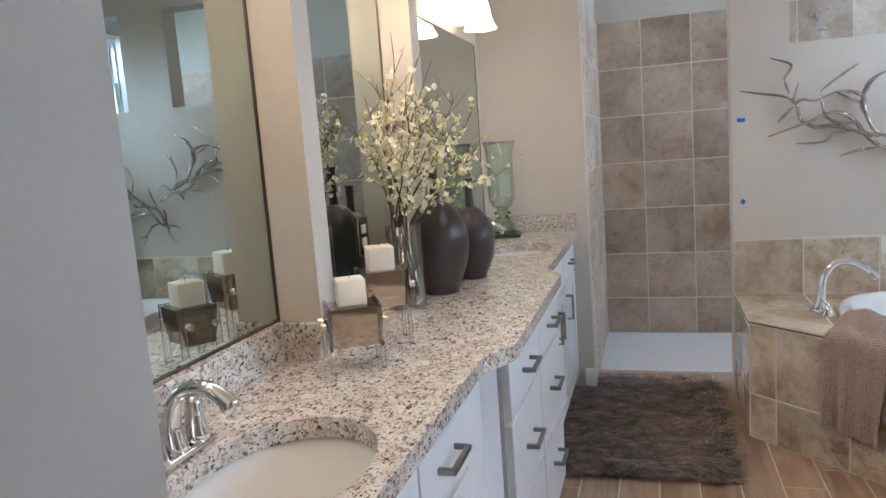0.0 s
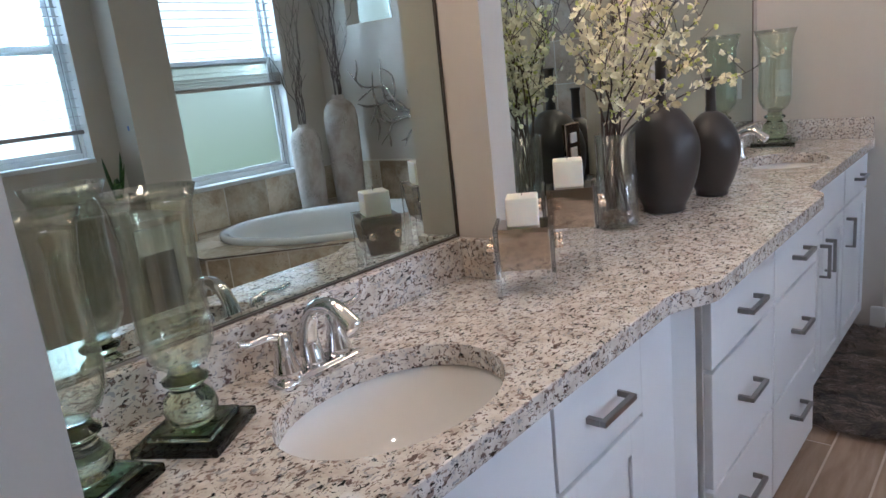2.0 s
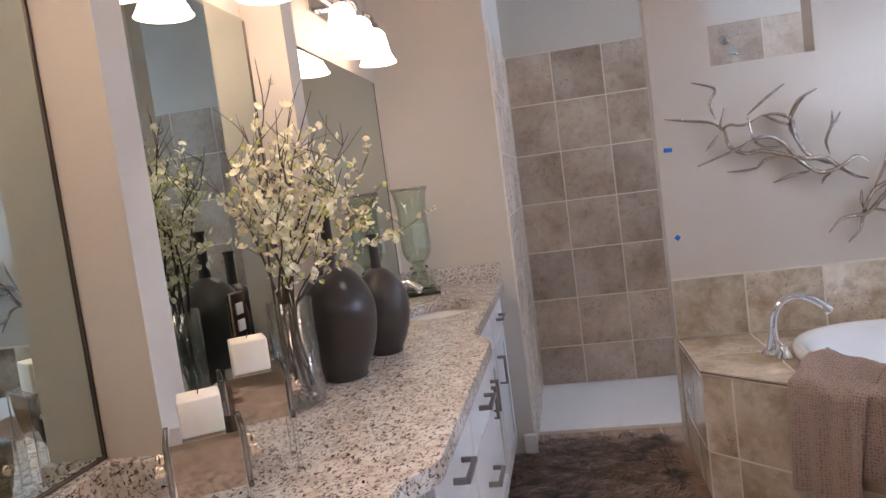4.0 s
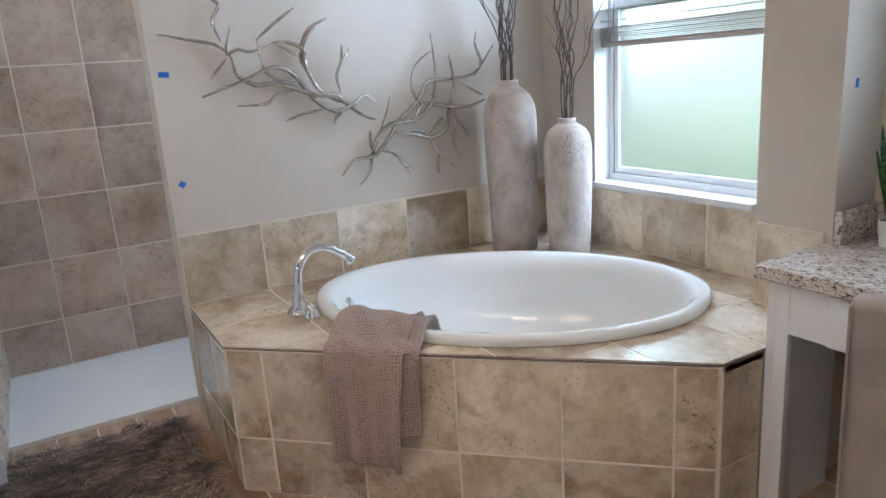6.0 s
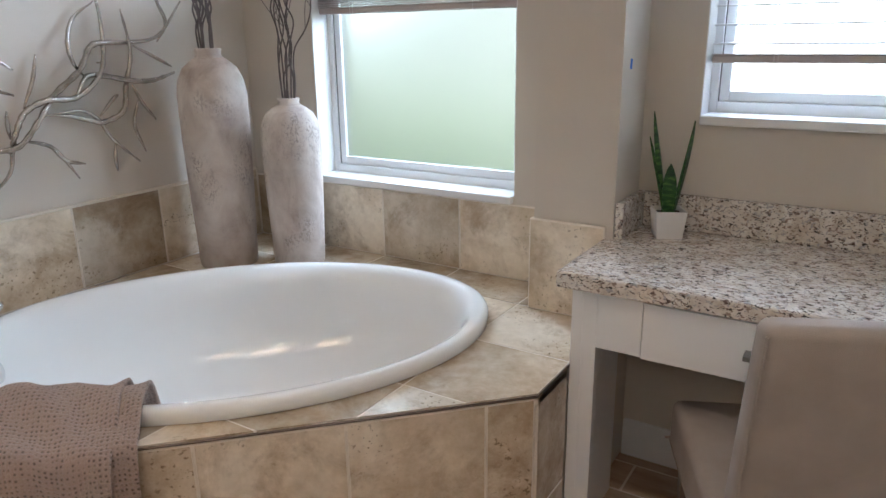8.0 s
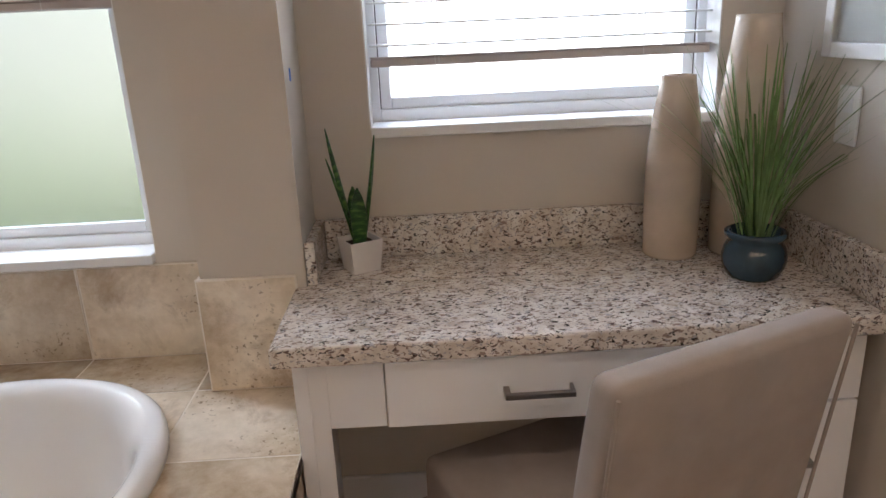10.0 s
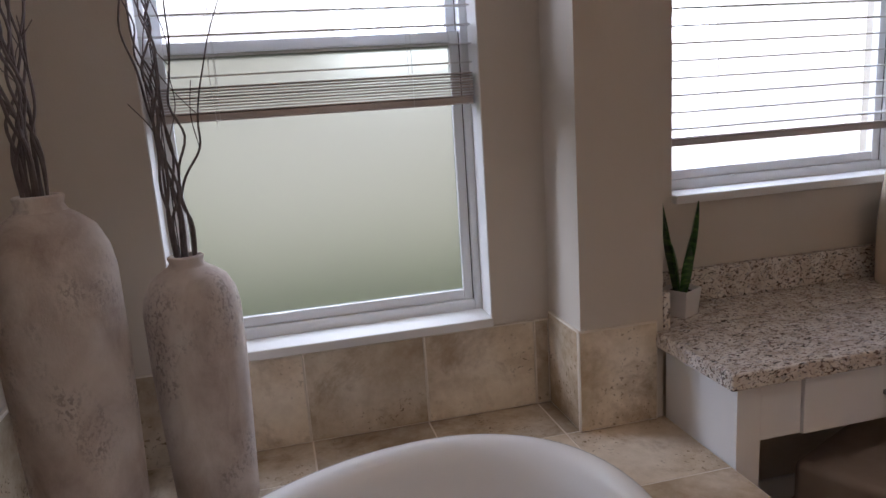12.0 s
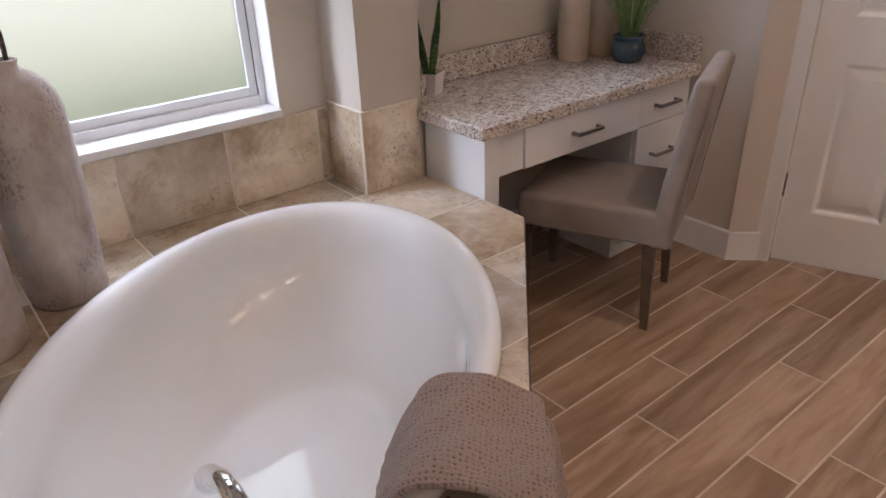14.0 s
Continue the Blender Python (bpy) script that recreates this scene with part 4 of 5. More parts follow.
CHALK = chalky()


def waffle():
    """Mocha towelling with rows of small dimples."""
    m, nt, b = nodes_of("mocha_waffle_towel")
    vec = coords(nt, (1, 1, 1), (0, 0, 0), "UV")
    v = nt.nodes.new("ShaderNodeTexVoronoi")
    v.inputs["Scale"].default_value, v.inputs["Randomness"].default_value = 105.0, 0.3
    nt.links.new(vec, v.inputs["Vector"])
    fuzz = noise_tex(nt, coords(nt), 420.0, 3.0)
    # shade in the dimple hollows is painted as a darker brown
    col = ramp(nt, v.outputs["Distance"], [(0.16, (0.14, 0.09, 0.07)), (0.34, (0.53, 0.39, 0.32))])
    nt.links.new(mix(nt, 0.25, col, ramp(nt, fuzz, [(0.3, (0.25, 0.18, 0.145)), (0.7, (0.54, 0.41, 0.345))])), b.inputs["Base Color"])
    b.inputs["Roughness"].default_value = 0.95
    b.inputs["Sheen Weight"].default_value = 0.3
    h = nt.nodes.new("ShaderNodeMath")
    h.operation = "ADD"
    nt.links.new(v.outputs["Distance"], h.inputs[0])
    nt.links.new(fuzz, h.inputs[1])
    bump(nt, b, h.outputs[0], 1.0, 0.006)
    return m


WAFFLE = waffle()


def fur(name):
    m, nt, b = nodes_of(name)
    g = nt.nodes.new("ShaderNodeNewGeometry")
    col = ramp(nt, g.outputs["Random Per Island"], [(0.0, (0.045, 0.034, 0.027)), (0.45, (0.12, 0.092, 0.072)), (0.8, (0.20, 0.16, 0.128)), (1.0, (0.36, 0.31, 0.26))])
    patch = ramp(nt, noise_tex(nt, coords(nt, (0.6, 1.7, 1.0)), 13.0, 4.0, 0.65, 0.8), [(0.38, (0.26, 0.235, 0.215)), (0.62, (2.4, 2.15, 1.95))])
    nt.links.new(mix(nt, 1.0, col, patch, "MULTIPLY"), b.inputs["Base Color"])
    b.inputs["Roughness"].default_value = 0.7
    b.inputs["Sheen Weight"].default_value = 0.3
    return m


FUR = fur("brown_shag_fibre")


# ---- on the vanity ----
def glass_vase(x, y, s, turn, label):
    """A flared hurricane vase on a turned stem and a stepped square foot."""
    v = thing("glass_vase", pose(x, y, COUNTER, 0, 0, turn) @ Matrix.Scale(s, 4), label, "vase", "green glass vases")
    bm = boxed(-0.062, -0.062, 0, 0.062, 0.062, 0.013, 0.002)
    part("foot_plate", bm, GREEN_GLASS, v)
    part("foot_step", boxed(-0.046, -0.046, 0.0132, 0.046, 0.046, 0.023, 0.003), GREEN_GLASS, v)
    stem = [(0.0, 0.0235), (0.026, 0.0235), (0.034, 0.032), (0.037, 0.046), (0.033, 0.06), (0.024, 0.07), (0.021, 0.078), (0.03, 0.083), (0.031, 0.088), (0.022, 0.093), (0.02, 0.1), (0.0, 0.1)]
    part("stem", lathe(bmesh.new(), stem, 32), GREEN_GLASS, v, "", True)
    out = [(0.0, 0.1005), (0.022, 0.101), (0.036, 0.113), (0.046, 0.135), (0.0485, 0.16), (0.0475, 0.2), (0.0465, 0.25), (0.048, 0.29), (0.053, 0.325), (0.0605, 0.345)]
    inn = [(r - 0.003, z) for r, z in out[-2:2:-1]] + [(0.033, 0.116), (0.02, 0.106), (0.0, 0.105)]
    part("bowl", lathe(bmesh.new(), out + inn, 40), BOWL_GREEN, v, "", True)
    return v


glass_vase(-0.585, 1.10, 1.0, 31, "pale green glass vase with a stepped square foot on granite")
glass_vase(-0.567, 0.945, 1.0, 24, "pale green glass vase beside the wall end")
glass_vase(-0.60, 3.93, 1.4, 10, "tall pale green glass vase at the vanity's far end")


def candle_holder(x, y, base, turn):
    """A chrome box held between two acrylic panels, with a pillar candle in it."""
    h = thing("candle_holder", pose(x, y, COUNTER, 0, 0, turn), "mirrored box candle holder on clear acrylic side panels", "candle holder", "candle holders")
    bm, n = bmesh.new(), 10
    rows = []
    for k in range(n + 1):
        t = k / n
        rows.append((base + 0.088 * t, -0.047 + 0.012 * (1 - t) ** 2))
    front = [bm.verts.new((sx, yy, z)) for z, yy in rows for sx in (-0.049, 0.049)]
    back = [bm.verts.new((sx, -yy, z)) for z, yy in rows for sx in (-0.049, 0.049)]
    for k in range(n):
        a, b = 2 * k, 2 * k + 2
        bm.faces.new((front[a], front[a + 1], front[b + 1], front[b]))
        bm.faces.new((back[a + 1], back[a], back[b], back[b + 1]))
        bm.faces.new((front[a], front[b], back[b], back[a]))
        bm.faces.new((front[a + 1], back[a + 1], back[b + 1], front[b + 1]))
    bm.faces.new((front[0], back[0], back[1], front[1]))
    bm.faces.new((front[-2], front[-1], back[-1], back[-2]))
    part("box", bm, SMOKED, h, "mirror-polished bronze box")
    for s in (-1, 1):
        x0, x1 = (0.051, 0.059) if s > 0 else (-0.059, -0.051)
        bm = boxed(x0, -0.05, 0, x1, -0.034, base + 0.092, 0.0015)
        box(bm, x0, 0.034, 0, x1, 0.05, base + 0.092, 0.0015)
        box(bm, x0, -0.034, base - 0.005, x1, 0.034, base + 0.092, 0.0015)
        side = part("side_panel", bm, ACRYLIC, h, "clear acrylic side panel")
        for yy in (-0.03, 0.03):
            k = part("knob", lathe(bmesh.new(), [(0.0, 0.0), (0.009, 0.0), (0.009, 0.006), (0.007, 0.008), (0.009, 0.01), (0.009, 0.016), (0.0, 0.016)], 16), BRASSY, side, "polished knob", True)
            k.matrix_local = pose(s * 0.0592, yy, base + 0.05, 0, s * 90, 0)
    c = thing("pillar_candle", pose(x, y, COUNTER + base + 0.0885, 0, 0, turn), "square ivory pillar candle standing on a metal box holder", "candle", "pillar candles")
    part("wax", boxed(-0.0315, -0.0315, 0, 0.0315, 0.0315, 0.057, 0.0035, 3), WAX, c, "", True)
    part("wick", tube(bmesh.new(), [(0, 0, 0.056), (0.001, 0, 0.062), (0.003, 0, 0.067)], 0.0009, 6), TWIG, c, "dark wick")
    return h


ACRYLIC = clear("clear_acrylic", (0.97, 0.98, 0.975))
SMOKED = metal("bronze_mirror_plate", (0.50, 0.43, 0.36), 0.12, 0.02)
BRASSY = metal("polished_warm_steel", (0.85, 0.72, 0.6), 0.08, 0.03)
candle_holder(-0.503, 1.815, 0.052, 31)
candle_holder(-0.503, 2.0, 0.095, 31)


def bottle_vase(x, y, r, body, top, label):
    """An egg-shaped bottle vase with a thin neck."""
    v = thing("bottle_vase", pose(x, y, COUNTER), label, "vase", "dark bottle vases")
    prof = [(0.0, 0.0), (0.52 * r, 0.0), (0.58 * r, 0.004)]
    for k in range(1, 26):
        t = k / 25
        s = 0.1 + 0.4 * t / 0.55 if t < 0.55 else 0.5 + 0.485 * (t - 0.55) / 0.45
        rad = r * math.sin(math.pi * s) ** 0.6
        prof.append((max(rad, 0.016), 0.004 + body * t))
    prof = [p for p in prof if p[1] < body * 0.992] + [(0.0165, body), (0.0145, body + 0.02), (0.0145, top - 0.012), (0.018, top - 0.004), (0.018, top), (0.011, top), (0.011, top - 0.05), (0.0, top - 0.05)]
    k = len(prof) - 7
    part("body", lathe(bmesh.new(), prof[:k], 48, cap=False), DARK_GLAZE, v, "", True)
    part("neck", lathe(bmesh.new(), prof[k - 1:], 32, cap=False), DARK_GLAZE, v, "", True)
    return v


bottle_vase(-0.535, 2.585, 0.101, 0.305, 0.43, "large dark bronze bottle vase on the granite vanity")
bottle_vase(-0.485, 2.83, 0.083, 0.255, 0.355, "smaller dark bronze bottle vase beside a larger one")

FX, FY = -0.57, 2.365
fv = thing("cylinder_vase", pose(FX, FY, COUNTER), "clear glass cylinder vase with pebbles in its foot", "vase")
prof = [(0.0, 0.0), (0.052, 0.0), (0.053, 0.004), (0.053, 0.25), (0.05, 0.25), (0.05, 0.008), (0.0, 0.008)]
part("glass", lathe(bmesh.new(), prof, 40, cap=False), THIN_CLEAR, fv, "", True)
rng = random.Random(5)
bm = bmesh.new()
for k in range(70):
    a, r = rng.uniform(0, 2 * math.pi), 0.042 * math.sqrt(rng.random())
    g = bmesh.ops.create_icosphere(bm, subdivisions=1, radius=rng.uniform(0.005, 0.0085), matrix=Matrix.Translation((r * math.cos(a), r * math.sin(a), 0.017 + rng.uniform(0, 0.025))))
tagged(part("pebble_fill", bm, PEBBLE, fv), kind="stuff")


def blossom(bm, p, size, rng):
    """Five small cupped petals facing any way."""
    d = Vector((rng.gauss(0, 1), rng.gauss(0, 1), rng.gauss(0.3, 1))).normalized()
    q = d.to_track_quat("Z", "Y").to_matrix()
    for k in range(5):
        a = 2 * math.pi * k / 5 + rng.uniform(-0.2, 0.2)
        s = size * rng.uniform(0.8, 1.2)
        pts = [(0, 0, 0), (0.4 * s, -0.45 * s, 0.22 * s), (0.85 * s, -0.36 * s, 0.45 * s), (1.0 * s, 0, 0.52 * s), (0.85 * s, 0.36 * s, 0.45 * s), (0.4 * s, 0.45 * s, 0.22 * s)]
        rot = Matrix.Rotation(a, 3, "Z")
        bm.faces.new([bm.verts.new(Vector(p) + q @ (rot @ Vector(c))) for c in pts])


stems = thing("blossom_branches", pose(FX, FY, COUNTER + 0.045), "cream blossom branches with dark stems in a glass vase", "flowers")
tips = [(0.02, -0.28, 0.60), (0.10, -0.17, 0.66), (0.03, -0.06, 0.80), (-0.04, -0.02, 0.66), (0.12, 0.02, 0.72), (0.05, 0.12, 0.74), (-0.06, 0.14, 0.60), (0.16, 0.14, 0.62),
        (0.06, 0.26, 0.62), (0.02, 0.33, 0.66), (0.17, 0.24, 0.56), (0.20, -0.10, 0.52), (-0.07, -0.16, 0.54), (0.22, 0.55, 0.36), (0.10, -0.24, 0.44), (0.22, 0.06, 0.44)]
for n, tip in enumerate(tips):
    rng = random.Random(40 + n)
    a = rng.uniform(0, 2 * math.pi)
    foot = Vector((0.03 * math.cos(a), 0.03 * math.sin(a), 0))
    t = Vector((tip[0], tip[1] * 0.92, tip[2] * 0.93))
    neck = Vector((0.03 * rng.uniform(-1, 1), 0.03 * rng.uniform(-1, 1), 0.2))
    midp = neck.lerp(t, 0.5) + Vector((rng.uniform(-0.03, 0.03), rng.uniform(-0.03, 0.03), 0.03))
    path = smooth_path([foot, neck, midp, neck.lerp(t, 0.8) + Vector((rng.uniform(-0.015, 0.015), rng.uniform(-0.015, 0.015), 0.0)), t], 7)
    radii = [0.0034 - 0.0026 * i / (len(path) - 1) for i in range(len(path))]
    bm, fl, bu = tube(bmesh.new(), path, radii, 6), bmesh.new(), bmesh.new()
    for k in range(8):
        i = rng.randrange(len(path) // 3, len(path) - 3)
        p = path[i]
        d = Vector((rng.gauss(0, 0.6), rng.gauss(0, 0.6), rng.uniform(0.5, 1.2))).normalized()
        ln = rng.uniform(0.05, 0.14)
        sub = smooth_path([p, p + d * ln * 0.5 + Vector((rng.uniform(-0.01, 0.01), rng.uniform(-0.01, 0.01), 0)), p + d * ln], 3)
        tube(bm, sub, [0.0014, 0.0012, 0.001, 0.001, 0.0008, 0.0007, 0.0006][:len(sub)], 5)
        for q in sub[2:]:
            if rng.random() < (0.95 if p.z < 0.42 else 0.6 if p.z < 0.5 else 0.1):
                off = Vector((rng.gauss(0, 0.004), rng.gauss(0, 0.004), rng.gauss(0, 0.004)))
                kind = rng.random() < 0.68
                blossom(fl if kind else bu, q + off, rng.uniform(0.0085, 0.0125) if kind else rng.uniform(0.004, 0.008), rng)
    for p in path[len(path) // 3: int(len(path) * 0.8)]:
        for c in range(3):
            if rng.random() < (0.15 if p.z < 0.45 else 0.6):
                continue
            off = Vector((rng.gauss(0, 0.008), rng.gauss(0, 0.008), rng.gauss(0, 0.008)))
            kind = rng.random() < 0.7
            blossom(fl if kind else bu, p + off, rng.uniform(0.0085, 0.0125) if kind else rng.uniform(0.004, 0.008), rng)
    b = part("branch", bm, TWIG, stems)
    if fl.faces:
        tagged(part("blossom_cluster", fl, PETAL, b, "clusters of cream petals"), kind="stuff")
    if bu.faces:
        tagged(part("bud_cluster", bu, BUD, b, "yellow-green buds"), kind="stuff")


def basin_faucet(x, y):
    """A two-handle centerset faucet with a low arched spout."""
    f = thing("basin_faucet", pose(x, y, COUNTER), "polished chrome two-handle basin faucet behind the sink", "faucet", "basin faucets")
    bm = boxed(-0.024, -0.08, 0, 0.024, 0.08, 0.012, 0.006)
    part("base_plate", bm, CHROME, f, "", True)
    p = smooth_path([(0, 0, 0.01), (-0.004, 0, 0.06), (0.02, 0, 0.108), (0.07, 0, 0.118), (0.115, 0, 0.088)], 6)
    n = len(p)
    part("spout", tube(bmesh.new(), p, [0.021 - 0.008 * min(1, i / 10) + 0.001 * max(0, i - n + 5) for i in range(n)], 16), CHROME, f, "", True)
    for s in (-1, 1):
        prof = [(0.0, 0.0), (0.024, 0.0), (0.022, 0.012), (0.014, 0.045), (0.015, 0.062), (0.012, 0.072), (0.0, 0.075)]
        k = part("handle", lathe(bmesh.new(), prof, 22, at=(0, s * 0.054, 0.011)), CHROME, f, "", True)
        lp = smooth_path([(0, s * 0.054, 0.075), (-0.002, s * 0.075, 0.083), (-0.008, s * 0.105, 0.082), (-0.012, s * 0.125, 0.088)], 5)
        m = len(lp)
        part("lever", tube(bmesh.new(), lp, [0.008 - 0.003 * i / m for i in range(m)], 10), CHROME, k, "", True)
    return f


basin_faucet(-0.605, 1.33)
basin_faucet(-0.605, 3.43)
out = thing("socket_outlet", pose(-0.606, NORTH, 1.12), "white double socket outlet plate on the wall", "outlet", "socket outlets")
part("plate", boxed(-0.036, -0.006, -0.058, 0.036, 0, 0.058, 0.003), TRIM, out)
for z in (-0.02, 0.02):
    part("receptacle", boxed(-0.016, -0.008, z - 0.014, 0.016, -0.006, z + 0.014, 0.001), VINYL, out)
copy_thing(out, pose(1.945, 1.4215, 1.09, 0, 0, 180))

mo = thing("socket_outlet", pose(WEST + 0.0072, 2.39, 1.09, 0, 0, 90), "socket outlet with a mirrored cover plate on the mirror", "outlet", "socket outlets")
part("plate", boxed(-0.038, -0.006, -0.06, 0.038, 0, 0.06, 0.003), SMOKED, mo, "mirrored cover plate")
for z in (-0.02, 0.02):
    part("receptacle", boxed(-0.016, -0.008, z - 0.0135, 0.016, -0.006, z + 0.0135, 0.002), VINYL, mo, "white receptacle")

# ---- round the tub ----
tf = thing("tub_faucet", pose(0.81, 3.715, DECK), "polished chrome arched tub filler on the tiled deck", "faucet")
p = smooth_path([(0, 0, 0.0), (0.008, 0, 0.08), (0.018, -0.002, 0.16), (0.06, -0.004, 0.215), (0.12, -0.008, 0.222), (0.185, -0.012, 0.185), (0.215, -0.014, 0.155)], 6)
n = len(p)
part("spout", tube(bmesh.new(), p, [0.033 - 0.019 * min(1, (i / 8) ** 0.6) + 0.0012 * max(0, i - n + 7) for i in range(n)], 18), CHROME, tf, "", True)
part("escutcheon", lathe(bmesh.new(), [(0.0, 0.0), (0.042, 0.0), (0.04, 0.008), (0.033, 0.02), (0.0, 0.02)], 26), CHROME, tf, "", True)
k = part("handle", lathe(bmesh.new(), [(0.0, 0.0), (0.03, 0.0), (0.028, 0.01), (0.017, 0.032), (0.015, 0.05), (0.0, 0.055)], 24, at=(0.018, -0.085, 0)), CHROME, tf, "", True)
part("lever", tube(bmesh.new(), smooth_path([(0.018, -0.085, 0.05), (0.0, -0.08, 0.07), (-0.01, -0.075, 0.1), (-0.008, -0.073, 0.125)], 5), 0.006, 10), CHROME, k, "", True)


def clay_vase(x, y, r, h, neck, label):
    v = thing("clay_floor_vase", pose(x, y, DECK), label, "vase", "whitewashed vases")
    prof = [(0.0, 0.0), (r * 0.84, 0.0), (r * 0.88, 0.01), (r * 0.93, h * 0.25), (r, h * 0.6), (r, h * 0.8), (r * 0.94, h * 0.86), (r * 0.78, h * 0.915), (r * 0.55, h * 0.945), (neck + 0.006, h * 0.96),
            (neck, h * 0.975), (neck + 0.004, h * 0.995), (neck, h), (neck - 0.008, h), (neck - 0.01, h * 0.95), (neck - 0.006, h * 0.8), (0.0, h * 0.8)]
    part("body", lathe(bmesh.new(), prof[:10], 48, cap=False), CHALK, v, "", True)
    part("neck", lathe(bmesh.new(), prof[9:], 48, cap=False), CHALK, v, "", True)
    return v


clay_vase(1.892, 3.893, 0.113, 0.738, 0.04, "tall whitewashed clay vase on the tub platform")
clay_vase(2.02, 3.672, 0.1, 0.575, 0.034, "shorter whitewashed clay vase beside a taller one")


def twigs(x, y, z, count, height, lean, seed, label):
    b = thing("curly_twigs", pose(x, y, z), label, "dried branches", "vase twigs")
    rng = random.Random(seed)
    for n in range(count):
        a = rng.uniform(0, 2 * math.pi)
        top = height * rng.uniform(0.65, 1.0)
        wide = rng.uniform(0.015, 0.055) if n > 2 else lean * (1 + 0.6 * n)
        pts = [Vector((0.014 * math.cos(a), 0.014 * math.sin(a), -0.1))]
        for k in range(1, 12):
            t = k / 11
            pts.append(Vector((math.cos(a) * (0.014 + wide * t ** 1.4) + rng.uniform(-0.016, 0.016), math.sin(a) * (0.014 + wide * t ** 1.4) * 0.9 + rng.uniform(-0.016, 0.016), top * t)))
        path = smooth_path(pts, 4)
        bm = tube(bmesh.new(), path, [0.0034 - 0.0024 * i / len(path) for i in range(len(path))], 6)
        for k in range(2):
            i = rng.randrange(10, len(path) - 4)
            d = Vector((rng.gauss(0, 0.4), rng.gauss(0, 0.4), 1)).normalized() * rng.uniform(0.1, 0.22)
            tube(bm, smooth_path([path[i], path[i] + d * 0.5 + Vector((rng.uniform(-0.02, 0.02), rng.uniform(-0.02, 0.02), 0)), path[i] + d], 4), 0.0012, 5)
        part("twig", bm, GREYTWIG, b)
    return b


twigs(1.892, 3.893, DECK + 0.733, 13, 0.88, 0.09, 3, "bundle of dark curly twigs in a tall vase")
twigs(2.02, 3.672, DECK + 0.57, 9, 0.86, 0.1, 8, "bundle of dark curly twigs in a shorter vase")

# metal branches on the wall
ART = {"upper": [], "lower": []}
ART["upper"] += [
    [(0.66, 1.28), (0.82, 1.33), (0.93, 1.37), (1.01, 1.34), (1.08, 1.24), (1.16, 1.19), (1.24, 1.21), (1.3, 1.24), (1.35, 1.21)],
    [(0.73, 1.46), (0.78, 1.42), (0.8, 1.35), (0.86, 1.31), (0.94, 1.31), (1.08, 1.26), (1.17, 1.25), (1.23, 1.2), (1.28, 1.16), (1.34, 1.14)],
    [(0.88, 1.47), (0.89, 1.39), (0.91, 1.35), (0.96, 1.32), (1.03, 1.32)],
    [(0.79, 1.52), (0.77, 1.43), (0.81, 1.44), (0.86, 1.43), (0.94, 1.46)],
]
ART["upper"] += [
    [(0.94, 1.46), (1.0, 1.46), (1.05, 1.43), (1.06, 1.38), (1.09, 1.29), (1.16, 1.24), (1.22, 1.21)],
    [(1.11, 1.51), (1.07, 1.47), (1.05, 1.39), (1.09, 1.32)],
    [(0.95, 1.46), (1.01, 1.42), (1.06, 1.4)],
    [(1.21, 1.44), (1.21, 1.38), (1.18, 1.32), (1.19, 1.26)],
]
ART["upper"] += [
    [(1.25, 1.43), (1.23, 1.4), (1.2, 1.37)],
    [(0.96, 1.17), (1.03, 1.19), (1.11, 1.2)],
    [(1.15, 1.14), (1.17, 1.165), (1.19, 1.18)],
    [(0.78, 1.24), (0.89, 1.24), (0.94, 1.27), (1.0, 1.28)],
]
ART["upper"] += [
    [(0.54, 1.5), (0.64, 1.48), (0.73, 1.46), (0.78, 1.42)],
    [(0.7, 1.34), (0.73, 1.37), (0.77, 1.41)],
    [(0.75, 1.47), (0.735, 1.54), (0.76, 1.6), (0.67, 1.64)],
    [(0.88, 1.47), (0.96, 1.53), (1.04, 1.58)],
]
ART["upper"] += [
    [(1.05, 1.44), (1.08, 1.5), (1.16, 1.54)],
]
ART["lower"] += [
    [(1.62, 1.47), (1.63, 1.34), (1.62, 1.22), (1.58, 1.16), (1.51, 1.12), (1.42, 1.12), (1.36, 1.09), (1.32, 1.04), (1.31, 0.99), (1.29, 0.93), (1.24, 0.88)],
    [(1.17, 0.93), (1.21, 0.98), (1.26, 0.99), (1.32, 1.0), (1.38, 1.06), (1.45, 1.13), (1.53, 1.2), (1.58, 1.27), (1.64, 1.28), (1.72, 1.28), (1.83, 1.3), (1.93, 1.41)],
    [(1.4, 1.08), (1.48, 1.07), (1.55, 1.05), (1.6, 1.04), (1.66, 1.07), (1.69, 1.15), (1.72, 1.25), (1.7, 1.38)],
]
ART["lower"] += [
    [(1.51, 1.13), (1.56, 1.18), (1.62, 1.18), (1.71, 1.16), (1.79, 1.16), (1.87, 1.18)],
    [(1.45, 1.08), (1.53, 1.08), (1.58, 1.05), (1.62, 0.98), (1.7, 0.9)],
    [(1.56, 1.18), (1.52, 1.22), (1.51, 1.28), (1.55, 1.35), (1.61, 1.4)],
    [(1.34, 1.01), (1.38, 1.0), (1.43, 0.97), (1.48, 0.88)],
    [(1.41, 0.99), (1.45, 0.94), (1.51, 0.92)],
    [(1.63, 0.97), (1.62, 0.92), (1.62, 0.88)],
]
